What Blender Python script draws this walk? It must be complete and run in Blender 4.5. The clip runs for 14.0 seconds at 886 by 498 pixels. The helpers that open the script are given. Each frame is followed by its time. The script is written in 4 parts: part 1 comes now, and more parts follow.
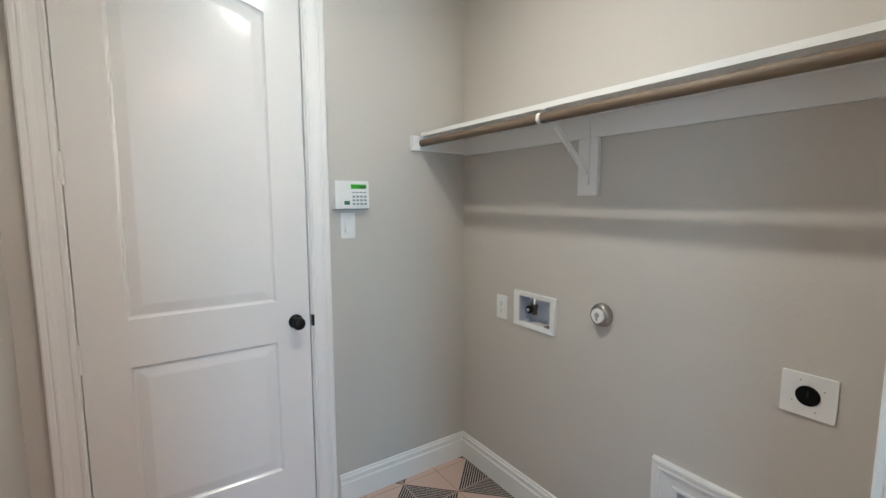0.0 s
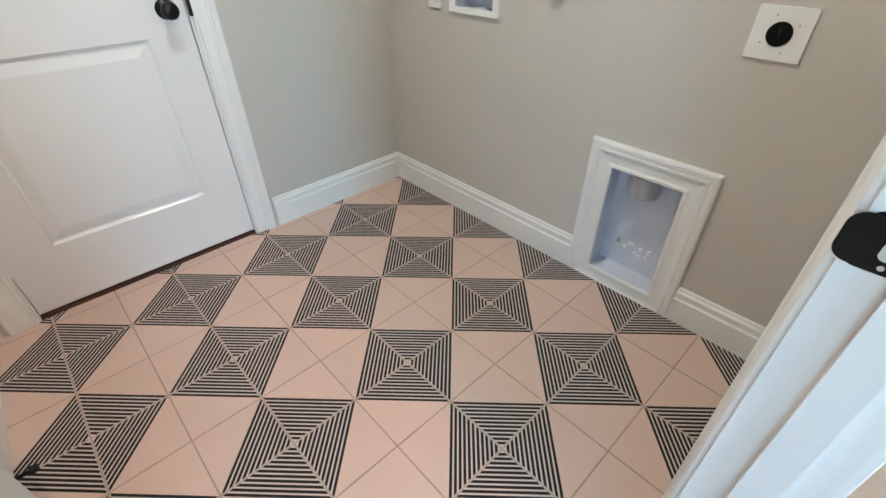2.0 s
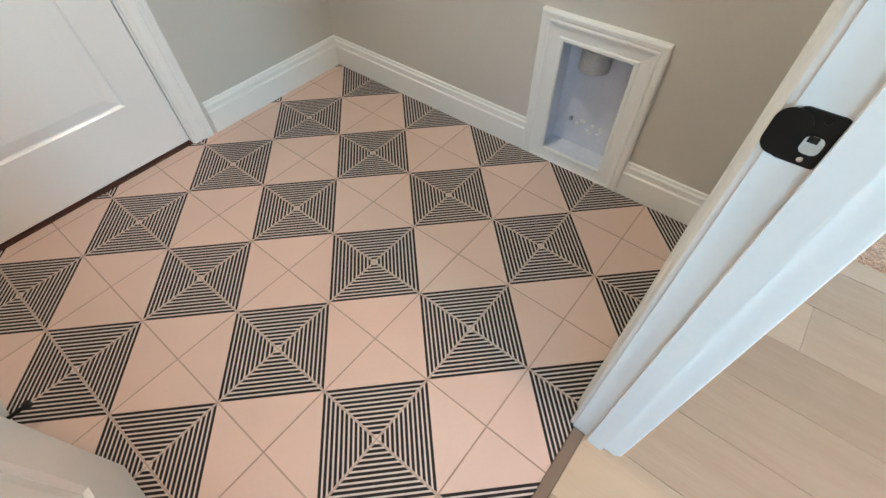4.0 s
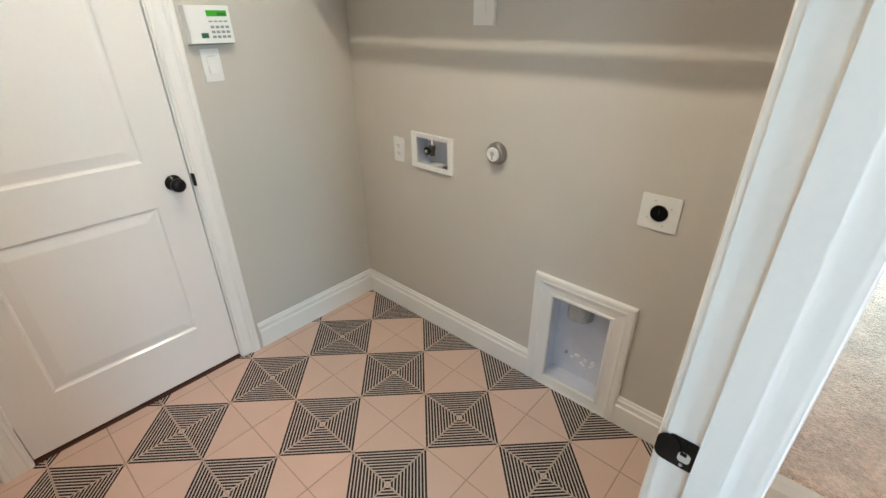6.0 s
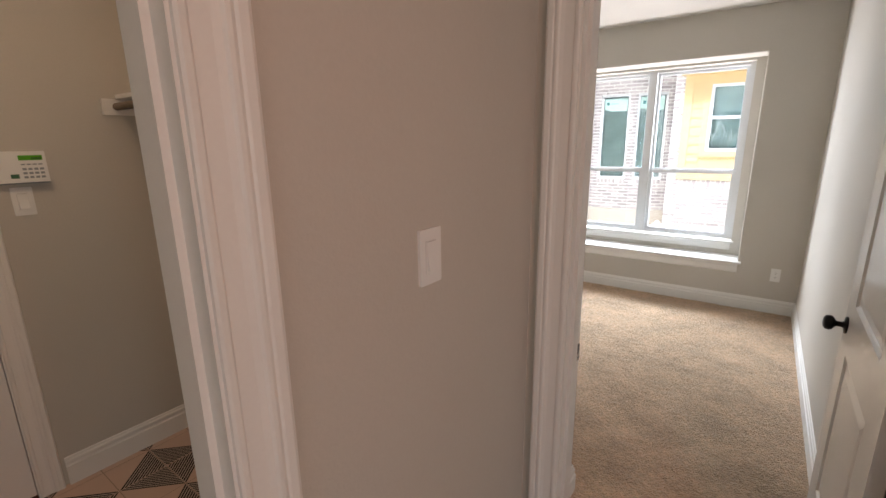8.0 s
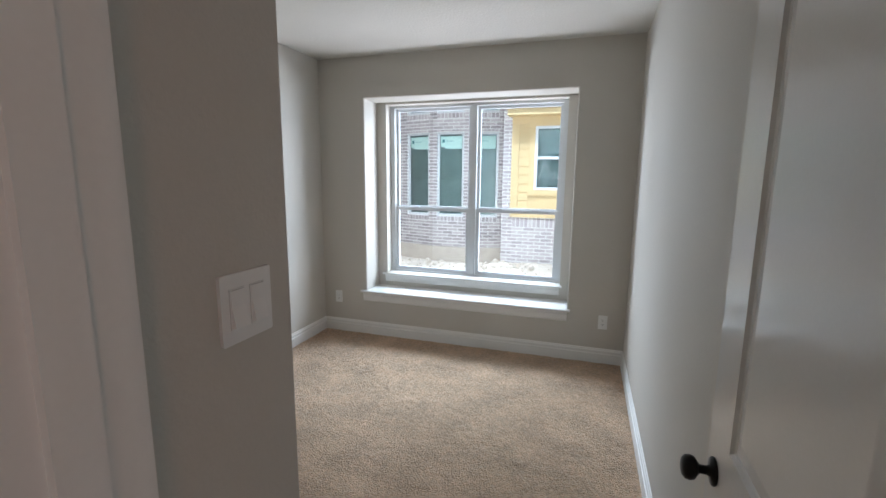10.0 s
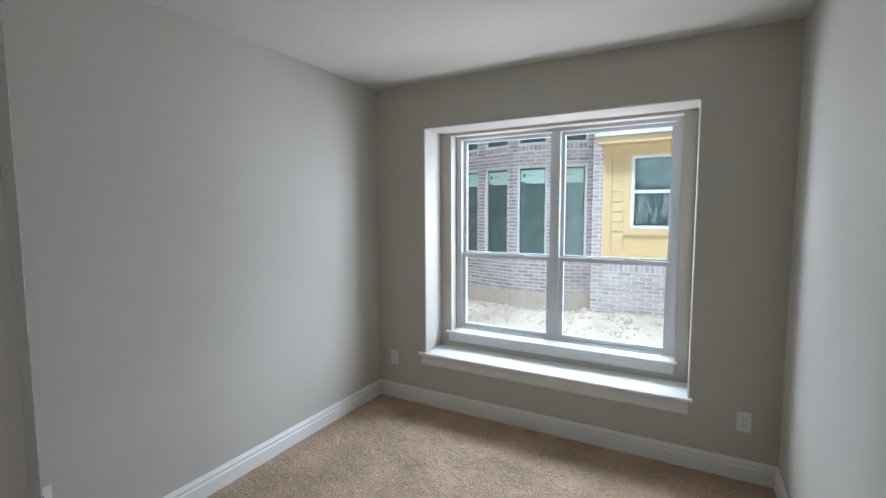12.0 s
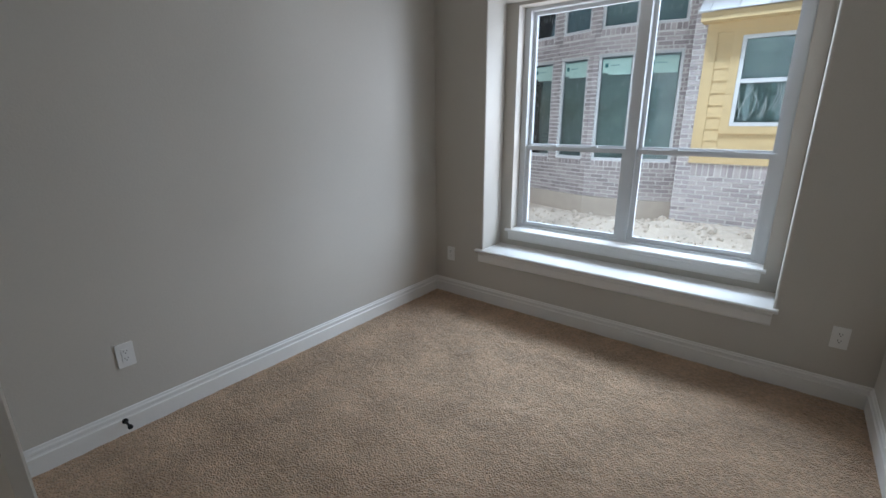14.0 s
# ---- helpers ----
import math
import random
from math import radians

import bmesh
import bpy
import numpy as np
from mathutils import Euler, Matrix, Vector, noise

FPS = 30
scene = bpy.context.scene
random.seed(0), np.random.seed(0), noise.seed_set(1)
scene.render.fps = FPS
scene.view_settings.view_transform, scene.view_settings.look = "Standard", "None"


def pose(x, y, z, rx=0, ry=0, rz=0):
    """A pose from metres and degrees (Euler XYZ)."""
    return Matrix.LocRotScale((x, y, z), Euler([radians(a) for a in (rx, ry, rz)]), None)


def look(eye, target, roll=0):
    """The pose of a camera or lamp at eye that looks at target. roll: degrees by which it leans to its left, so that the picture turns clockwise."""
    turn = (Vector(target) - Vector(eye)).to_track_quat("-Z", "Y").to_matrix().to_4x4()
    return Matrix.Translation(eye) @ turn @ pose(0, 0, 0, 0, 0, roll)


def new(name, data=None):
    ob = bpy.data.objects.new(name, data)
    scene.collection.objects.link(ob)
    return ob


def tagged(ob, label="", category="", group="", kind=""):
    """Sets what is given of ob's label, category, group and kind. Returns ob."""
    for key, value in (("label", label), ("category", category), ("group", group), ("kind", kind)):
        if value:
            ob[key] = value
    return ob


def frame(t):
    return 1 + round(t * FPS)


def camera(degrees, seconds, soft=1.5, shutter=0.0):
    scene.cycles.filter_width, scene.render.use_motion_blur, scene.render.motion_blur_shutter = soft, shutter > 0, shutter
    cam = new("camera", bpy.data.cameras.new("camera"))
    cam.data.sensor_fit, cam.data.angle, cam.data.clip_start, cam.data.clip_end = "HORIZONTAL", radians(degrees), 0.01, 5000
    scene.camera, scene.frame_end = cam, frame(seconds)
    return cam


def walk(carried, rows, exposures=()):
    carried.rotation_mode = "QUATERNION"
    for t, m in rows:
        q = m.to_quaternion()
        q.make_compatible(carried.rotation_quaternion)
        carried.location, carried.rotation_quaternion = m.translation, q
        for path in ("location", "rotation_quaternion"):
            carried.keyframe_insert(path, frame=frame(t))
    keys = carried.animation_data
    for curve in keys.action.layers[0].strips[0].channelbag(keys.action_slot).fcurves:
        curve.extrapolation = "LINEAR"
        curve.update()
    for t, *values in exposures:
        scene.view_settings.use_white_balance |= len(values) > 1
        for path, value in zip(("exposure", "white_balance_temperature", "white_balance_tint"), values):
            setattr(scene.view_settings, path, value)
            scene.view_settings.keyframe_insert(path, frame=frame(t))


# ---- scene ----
cam = camera(90.2, 14.0)
PATH = [
    (0, (0.073, -0.088, 1.463), (1.186, 1.559, 1.243), -0.1),
    (0.5, (0.08, -0.038, 1.38), (1.177, 1.573, 0.928), 0.0),
    (1, (0.124, -0.004, 1.299), (1.224, 1.528, 0.635), -0.2),
    (1.5, (0.135, 0.012, 1.232), (1.268, 1.386, 0.322), -0.2),
    (2, (0.135, 0.015, 1.159), (1.236, 1.187, -0.03), -0.3),
    (2.5, (0.13, 0.018, 1.113), (1.115, 0.931, -0.369), -0.5),
    (2.7, (0.125, 0.023, 1.104), (1.052, 0.846, -0.466), -0.6),
    (4.8, (0.169, 0.026, 1.31), (1.173, 0.825, -0.225), -0.7),
    (5, (0.15, 0.025, 1.342), (1.221, 0.875, -0.118), -0.6),
    (5.5, (0.101, -0.001, 1.431), (1.348, 1.029, 0.255), -0.4),
    (6, (0.07, -0.059, 1.504), (1.386, 1.128, 0.577), -0.4),
    (6.5, (0.0, -0.178, 1.565), (1.357, 1.108, 0.853), -0.3),
    (7, (-0.009, -0.35, 1.578), (1.379, 0.985, 1.038), -0.3),
    (7.5, (0.191, -0.55, 1.566), (1.619, 0.763, 1.079), -0.8),
    (8, (0.385, -0.663, 1.565), (1.957, 0.48, 1.094), -0.8),
    (8.5, (0.63, -0.651, 1.547), (2.309, 0.328, 1.078), -0.5),
    (9, (0.909, -0.667, 1.552), (2.69, 0.132, 1.116), -0.4),
    (9.2, (1.014, -0.696, 1.546), (2.836, 0.015, 1.13), -0.2),
    (11.3, (1.928, -0.558, 1.582), (3.822, 0.032, 1.328), -0.0),
    (11.5, (2.006, -0.545, 1.592), (3.895, 0.076, 1.377), -0.0),
    (12, (2.126, -0.508, 1.604), (3.871, 0.455, 1.439), -0.2),
    (12.5, (2.13, -0.506, 1.625), (3.697, 0.731, 1.493), -0.3),
    (13, (2.161, -0.474, 1.586), (3.7, 0.803, 1.533), -0.1),
    (13.5, (2.25, -0.472, 1.519), (3.769, 0.808, 1.288), -0.2),
    (14, (2.31, -0.502, 1.453), (3.821, 0.681, 0.891), -0.3),
]
EXPOSURES = [(0.0, 2.38, 4600, -1), (1.5, 2.82, 4600, -3), (2.7, 2.88, 4750, -5), (5.0, 2.84, 4850, -5), (6.5, 2.46, 5250, 0), (7.0, 2.0, 5700, 6), (7.5, 1.42, 6600, 15), (8.0, 0.90, 6950, 18), (8.5, 0.66, 6500, 16), (9.0, 0.60, 6500, 15), (9.4, 0.46, 6300, 14), (11.2, 0.02, 6050, 12), (12.5, -0.13, 6150, 13), (14.0, -0.44, 6150, 14)]
walk(cam, [(t, look(eye, target, roll)) for t, eye, target, roll in PATH], EXPOSURES)

# ---- light ----
world = bpy.data.worlds.new("sky")
scene.world = world
world.use_nodes = True
wn = world.node_tree
sky = wn.nodes.new("ShaderNodeTexSky")
sky.sky_type, sky.sun_disc = "NISHITA", False
sky.sun_elevation, sky.sun_rotation = radians(60), radians(292)
wn.links.new(sky.outputs[0], wn.nodes["Background"].inputs[0])
wn.nodes["Background"].inputs[1].default_value = 0.075

sun = new("sun", bpy.data.lights.new("sun", "SUN"))
sun.data.energy, sun.data.angle, sun.data.color = 2.2, radians(0.6), (1.0, 0.95, 0.87)
sun.matrix_world = look((-6, 3, 14), (1.5, 0.0, 0.0))

# recessed lamp in the laundry ceiling
lamp = new("laundry_lamp", bpy.data.lights.new("laundry_lamp", "AREA"))
lamp.data.shape, lamp.data.size, lamp.data.energy, lamp.data.color = "DISK", 0.07, 3.6, (1.0, 0.73, 0.485)
lamp.matrix_world = pose(0.62, 0.92, 2.605)
# recessed lamp in the hall ceiling
lamp2 = new("hall_lamp", bpy.data.lights.new("hall_lamp", "AREA"))
lamp2.data.shape, lamp2.data.size, lamp2.data.energy, lamp2.data.color = "DISK", 0.16, 5.3, (1.0, 0.41, 0.225)
lamp2.matrix_world = pose(0.5, -1.5, 2.605)
# unseen hall daylight: far-end window, and an added west lamp to brighten the jamb
for spot, aim, wide, watts in (((-0.9, -4.24, 1.45), (0.0, 0, 1.3), 0.9, 11.0), ((-2.19, -1.6, 1.45), (0.6, -0.5, 1.3), 1.2, 2.2)):
    day = new("unseen_hall_daylight", bpy.data.lights.new("unseen_hall_daylight", "AREA"))
    day.data.shape, day.data.size, day.data.size_y, day.data.energy, day.data.color = "RECTANGLE", wide, 1.7, watts, (0.78, 0.94, 1.0)
    day.matrix_world = look(spot, aim)

# added lamp above the yard; stands in for sky to brighten the bedroom
sky_fill = new("bedroom_sky_fill", bpy.data.lights.new("bedroom_sky_fill", "AREA"))
sky_fill.data.shape, sky_fill.data.size, sky_fill.data.size_y, sky_fill.data.energy, sky_fill.data.color = "RECTANGLE", 3.4, 1.6, 560, (0.68, 0.85, 1.0)
sky_fill.matrix_world = look((8.0, 0.4, 4.3), (3.6, 0.4, 0.3))

# added lamp hidden below the sill, standing in for light off the sunlit yard
yard_fill = new("bedroom_yard_fill", bpy.data.lights.new("bedroom_yard_fill", "AREA"))
yard_fill.data.shape, yard_fill.data.size, yard_fill.data.size_y, yard_fill.data.energy, yard_fill.data.color = "RECTANGLE", 2.2, 0.6, 70, (0.96, 0.95, 1.0)
yard_fill.matrix_world = look((6.0, 0.4, 0.12), (3.2, 0.4, 2.2))

# added lamps out of view at both sides, to brighten the bedroom walls
for side, off, watts in ((-1, 2.0, 205), (1, 2.8, 215)):
    flank = new("bedroom_side_fill", bpy.data.lights.new("bedroom_side_fill", "AREA"))
    flank.data.shape, flank.data.size, flank.data.size_y, flank.data.energy, flank.data.color = "RECTANGLE", 1.5, 2.6, watts, (0.79, 0.90, 1.0)
    flank.matrix_world = look((7.4, 0.4 + side * off, 1.9), (4.4, 0.4 - side * 0.4, 1.2))

# ---- materials ----
def material(name, colour, rough=0.5, metal=0.0, vary=0.06, scale=6.0, grain=120.0, bump=0.0, bscale=180.0, spec=0.5, rnd=0.0, dark=None, rvar=0.06):
    """Painted or plain surface: colour with variation at two scales, fine relief, optional change from piece to piece."""
    m = bpy.data.materials.new(name)
    m.use_nodes = True
    t = m.node_tree
    b = t.nodes["Principled BSDF"]
    b.inputs["Metallic"].default_value = metal
    b.inputs["Specular IOR Level"].default_value = spec
    co = t.nodes.new("ShaderNodeTexCoord")
    n1 = t.nodes.new("ShaderNodeTexNoise")
    n1.inputs["Scale"].default_value, n1.inputs["Detail"].default_value = scale, 4
    n2 = t.nodes.new("ShaderNodeTexNoise")
    n2.inputs["Scale"].default_value, n2.inputs["Detail"].default_value = grain, 3
    add = t.nodes.new("ShaderNodeMath")
    add.operation = "ADD"
    for n in (n1, n2):
        t.links.new(co.outputs["Object"], n.inputs["Vector"])
    t.links.new(n1.outputs[0], add.inputs[0])
    t.links.new(n2.outputs[0], add.inputs[1])
    half = t.nodes.new("ShaderNodeMath")
    half.operation, half.inputs[1].default_value = "MULTIPLY", 0.5
    t.links.new(add.outputs[0], half.inputs[0])
    fac = half
    if rnd:
        info = t.nodes.new("ShaderNodeObjectInfo")
        mix = t.nodes.new("ShaderNodeMix")
        mix.inputs[0].default_value = rnd
        t.links.new(half.outputs[0], mix.inputs[2])
        t.links.new(info.outputs["Random"], mix.inputs[3])
        fac = mix
    ramp = t.nodes.new("ShaderNodeValToRGB")
    lo = dark or [c * (1 - vary) for c in colour]
    hi = [min(1, c * (1 + vary)) for c in colour]
    ramp.color_ramp.elements[0].position, ramp.color_ramp.elements[1].position = (0.3, 0.7) if not rnd else (0.1, 0.9)
    ramp.color_ramp.elements[0].color, ramp.color_ramp.elements[1].color = (*lo, 1), (*hi, 1)
    t.links.new(fac.outputs[0], ramp.inputs[0])
    t.links.new(ramp.outputs[0], b.inputs["Base Color"])
    rr = t.nodes.new("ShaderNodeMapRange")
    rr.inputs[3].default_value, rr.inputs[4].default_value = max(0.02, rough - rvar), min(1, rough + rvar)
    t.links.new(n1.outputs[0], rr.inputs[0])
    t.links.new(rr.outputs[0], b.inputs["Roughness"])
    if bump:
        n3 = t.nodes.new("ShaderNodeTexNoise")
        n3.inputs["Scale"].default_value, n3.inputs["Detail"].default_value = bscale, 3
        t.links.new(co.outputs["Object"], n3.inputs["Vector"])
        bp = t.nodes.new("ShaderNodeBump")
        bp.inputs["Strength"].default_value, bp.inputs["Distance"].default_value = min(1, bump), 0.004
        t.links.new(n3.outputs[0], bp.inputs["Height"])
        t.links.new(bp.outputs[0], b.inputs["Normal"])
    return m


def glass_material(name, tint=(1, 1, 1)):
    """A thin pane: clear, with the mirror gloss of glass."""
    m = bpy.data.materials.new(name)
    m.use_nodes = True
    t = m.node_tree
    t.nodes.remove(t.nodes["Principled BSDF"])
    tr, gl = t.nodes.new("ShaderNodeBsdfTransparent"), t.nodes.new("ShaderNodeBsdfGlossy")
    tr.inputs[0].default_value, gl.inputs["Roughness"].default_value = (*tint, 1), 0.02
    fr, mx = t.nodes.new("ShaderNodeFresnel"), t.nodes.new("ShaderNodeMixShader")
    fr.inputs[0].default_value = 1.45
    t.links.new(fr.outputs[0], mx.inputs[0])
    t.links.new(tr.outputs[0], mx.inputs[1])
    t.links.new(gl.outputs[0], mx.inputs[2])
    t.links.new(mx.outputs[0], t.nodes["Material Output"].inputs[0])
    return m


def wood_material(name, light, dark, rough=0.45, stretch=(14, 1.2, 14), rnd=0.5, ring=3.0):
    m = bpy.data.materials.new(name)
    m.use_nodes = True
    t = m.node_tree
    b = t.nodes["Principled BSDF"]
    co, mp, info = t.nodes.new("ShaderNodeTexCoord"), t.nodes.new("ShaderNodeMapping"), t.nodes.new("ShaderNodeObjectInfo")
    mp.inputs["Scale"].default_value = stretch
    t.links.new(co.outputs["Object"], mp.inputs["Vector"])
    t.links.new(info.outputs["Random"], mp.inputs["Location"])
    n1, n2 = t.nodes.new("ShaderNodeTexNoise"), t.nodes.new("ShaderNodeTexNoise")
    n1.inputs["Scale"].default_value, n1.inputs["Detail"].default_value, n1.inputs["Distortion"].default_value = ring, 6, 0.6
    n2.inputs["Scale"].default_value, n2.inputs["Detail"].default_value = ring * 9, 3
    for n in (n1, n2):
        t.links.new(mp.outputs[0], n.inputs["Vector"])
    m1, m2 = t.nodes.new("ShaderNodeMix"), t.nodes.new("ShaderNodeMix")
    m1.inputs[0].default_value, m2.inputs[0].default_value = 0.35, rnd
    t.links.new(n1.outputs[0], m1.inputs[2])
    t.links.new(n2.outputs[0], m1.inputs[3])
    t.links.new(m1.outputs[0], m2.inputs[2])
    t.links.new(info.outputs["Random"], m2.inputs[3])
    ramp = t.nodes.new("ShaderNodeValToRGB")
    ramp.color_ramp.elements[0].position, ramp.color_ramp.elements[1].position = 0.25, 0.75
    ramp.color_ramp.elements[0].color, ramp.color_ramp.elements[1].color = (*dark, 1), (*light, 1)
    t.links.new(m2.outputs[0], ramp.inputs[0])
    t.links.new(ramp.outputs[0], b.inputs["Base Color"])
    b.inputs["Roughness"].default_value = rough
    bp = t.nodes.new("ShaderNodeBump")
    bp.inputs["Strength"].default_value, bp.inputs["Distance"].default_value = 0.25, 0.002
    t.links.new(n2.outputs[0], bp.inputs["Height"])
    t.links.new(bp.outputs[0], b.inputs["Normal"])
    return m


WALL = material("greige_wall_paint", (0.565, 0.535, 0.482), 0.62, vary=0.025, scale=2.5, bump=0.17, bscale=130, spec=0.3)
CEIL = material("ceiling_paint", (0.70, 0.68, 0.63), 0.8, vary=0.03, scale=3, bump=0.8, bscale=60, spec=0.2)
TRIM = material("white_trim_paint", (0.80, 0.79, 0.76), 0.42, vary=0.02, scale=5, bump=0.04, bscale=60)
DOOR = material("white_door_paint", (0.79, 0.78, 0.755), 0.21, vary=0.02, scale=4, bump=0.04, bscale=45, rvar=0.01)
PLASTIC = material("white_plastic", (0.80, 0.80, 0.78), 0.42, vary=0.015)
SEAM = material("shaded_plastic_seam", (0.30, 0.29, 0.28), 0.6, vary=0.05)
VINYL = material("white_vinyl", (0.66, 0.68, 0.69), 0.42, vary=0.02)
BLACK = material("black_metal", (0.012, 0.011, 0.010), 0.32, metal=0.6, vary=0.2)
RUBBER = material("black_rubber", (0.009, 0.009, 0.009), 0.75, vary=0.2)
CHROME = material("chrome", (0.75, 0.75, 0.75), 0.12, metal=1.0, vary=0.03)
NICKEL = material("brushed_nickel", (0.42, 0.40, 0.38), 0.3, metal=1.0, vary=0.06)
BRASS = material("dark_brass", (0.16, 0.13, 0.10), 0.35, metal=0.8, vary=0.2)
LCD = material("green_display", (0.10, 0.42, 0.03), 0.25, vary=0.08)
LCDTEXT = material("display_text", (0.02, 0.10, 0.01), 0.3, vary=0.05)
KEY = material("grey_rubber_key", (0.30, 0.33, 0.34), 0.6, vary=0.05)
LABELGREEN = material("dark_green_button", (0.05, 0.15, 0.08), 0.4, vary=0.05)
SLOT = material("socket_slot", (0.02, 0.02, 0.02), 0.6, vary=0.1)
SOCKET = material("black_socket_face", (0.004, 0.004, 0.004), 0.75, vary=0.1, spec=0.15)
GALV = material("galvanised_steel", (0.44, 0.45, 0.46), 0.45, metal=0.5, vary=0.12, scale=14)
BOXMETAL = material("dusty_white_enamel", (0.63, 0.65, 0.72), 0.45, vary=0.10, scale=9)
DUST = material("plaster_dust", (0.60, 0.57, 0.52), 0.95, vary=0.15, scale=40)
PINK = material("blush_cement_tile", (0.62, 0.462, 0.385), 0.42, vary=0.06, scale=9, grain=90, bump=0.05, bscale=90, rnd=0.25)
CREAM = material("cream_tile_stripe", (0.57, 0.49, 0.445), 0.42, vary=0.04, scale=9, bump=0.05, bscale=90)
INK = material("black_tile_stripe", (0.010, 0.0065, 0.0065), 0.6, vary=0.2, scale=9, spec=0.3)
GROUT = material("beige_grout", (0.40, 0.30, 0.235), 0.9, vary=0.1, scale=20, bump=0.3, bscale=300)
OAK = wood_material("pale_oak", (0.50, 0.40, 0.275), (0.36, 0.275, 0.18), 0.42, (9, 0.9, 9), 0.45, 2.0)
RODWOOD = wood_material("rod_wood", (0.19, 0.138, 0.085), (0.095, 0.066, 0.042), 0.5, (30, 2.5, 30), 0.0, 2.0)
STRIPWOOD = material("bronze_edge_trim", (0.20, 0.15, 0.11), 0.4, metal=0.4, vary=0.1)
SUBFLOOR = material("subfloor", (0.12, 0.09, 0.06), 0.9)
MAHOG = material("dark_brown_threshold", (0.07, 0.03, 0.02), 0.5, vary=0.2)
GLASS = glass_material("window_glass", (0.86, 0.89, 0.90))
DARKGLASS = glass_material("dark_glass", (0.82, 0.9, 0.9))
YELLOW = material("yellow_siding_paint", (0.62, 0.46, 0.24), 0.6, vary=0.05, scale=3, bump=0.1, bscale=40)
SHINGLE = material("grey_shingle", (0.55, 0.54, 0.53), 0.95, vary=0.25, scale=20, bump=0.8, bscale=90, rnd=0.5)
MORTAR = material("white_mortar", (0.78, 0.76, 0.73), 0.95, vary=0.12, scale=10, bump=0.6, bscale=90)
BRICK = material("smeared_grey_brown_brick", (0.54, 0.49, 0.48), 0.9, vary=0.1, scale=14, grain=60, bump=0.7, bscale=70, rnd=0.55, dark=(0.29, 0.255, 0.26))
CONCRETE = material("concrete_foundation", (0.54, 0.48, 0.41), 0.9, vary=0.15, scale=6, bump=0.4, bscale=60)
DIRT = material("pale_sandy_dirt", (0.48, 0.415, 0.345), 0.97, vary=0.3, scale=1.6, grain=25, bump=1.0, bscale=22, spec=0.1)
STICKER = material("teal_window_sticker", (0.45, 0.66, 0.60), 0.5, vary=0.08, scale=12)
STICKERINK = material("dark_teal_print", (0.02, 0.15, 0.16), 0.5)
# haze and reflections on the neighbour's panes, put into a pale panel colour
PANE_HAZE = material("pane_haze_grey", (0.55, 0.58, 0.57), 0.9, vary=0.3)
SMEAR = material("white_glass_smear", (0.62, 0.66, 0.66), 0.9)


def carpet_material():
    m = material("tan_cut_pile_carpet", (0.62, 0.43, 0.28), 0.98, vary=0.34, scale=4.0, grain=60, spec=0.08, dark=(0.37, 0.25, 0.158))
    t = m.node_tree
    b = t.nodes["Principled BSDF"]
    b.inputs["Sheen Weight"].default_value = 0.25
    co, v, n = t.nodes.new("ShaderNodeTexCoord"), t.nodes.new("ShaderNodeTexVoronoi"), t.nodes.new("ShaderNodeTexNoise")
    v.inputs["Scale"].default_value, n.inputs["Scale"].default_value, n.inputs["Detail"].default_value = 130, 38, 5
    t.links.new(co.outputs["Object"], v.inputs["Vector"])
    t.links.new(co.outputs["Object"], n.inputs["Vector"])
    add, bp = t.nodes.new("ShaderNodeMath"), t.nodes.new("ShaderNodeBump")
    t.links.new(v.outputs["Distance"], add.inputs[0])
    t.links.new(n.outputs[0], add.inputs[1])
    bp.inputs["Strength"].default_value, bp.inputs["Distance"].default_value = 1.0, 0.012
    t.links.new(add.outputs[0], bp.inputs["Height"])
    # pile pressed this way and that by feet
    worn, lean = t.nodes.new("ShaderNodeTexNoise"), t.nodes.new("ShaderNodeBump")
    worn.inputs["Scale"].default_value, worn.inputs["Detail"].default_value, worn.inputs["Distortion"].default_value = 7.5, 3, 0.6
    lean.inputs["Strength"].default_value, lean.inputs["Distance"].default_value = 0.7, 0.05
    t.links.new(co.outputs["Object"], worn.inputs["Vector"])
    t.links.new(worn.outputs[0], lean.inputs["Height"])
    t.links.new(lean.outputs[0], bp.inputs["Normal"])
    t.links.new(bp.outputs[0], b.inputs["Normal"])
    return m


CARPET = carpet_material()


# ---- building helpers ----
def part(name, bm, mat, parent=None, label="", bevel=0.0, smooth=False):
    """Links a bmesh as one mesh object, under a thing or a part if given."""
    if bevel:
        bmesh.ops.bevel(bm, geom=[e for e in bm.edges if len(e.link_faces) == 2 and e.calc_face_angle() > 0.5], offset=bevel, segments=2, affect="EDGES", clamp_overlap=True)
    bmesh.ops.recalc_face_normals(bm, faces=bm.faces)
    me = bpy.data.meshes.new(name)
    bm.to_mesh(me)
    bm.free()
    for one in (mat if isinstance(mat, (list, tuple)) else [mat]):
        me.materials.append(one)
    if smooth:
        for p in me.polygons:
            p.use_smooth = True
    ob = new(name, me)
    if parent:
        ob.parent = parent
    if label:
        tagged(ob, label)
    return ob


def thing(name, m, label, category, group="", kind=""):
    ob = new(name)
    ob.empty_display_size = 0.1
    ob.matrix_basis = m
    return tagged(ob, label, category, group, kind)


def cuboid(x0, x1, y0, y1, z0, z1, bm=None):
    bm = bm or bmesh.new()
    v = [bm.verts.new((x, y, z)) for x in (x0, x1) for y in (y0, y1) for z in (z0, z1)]
    for f in ((0, 1, 3, 2), (4, 6, 7, 5), (0, 4, 5, 1), (2, 3, 7, 6), (0, 2, 6, 4), (1, 5, 7, 3)):
        bm.faces.new([v[i] for i in f])
    return bm


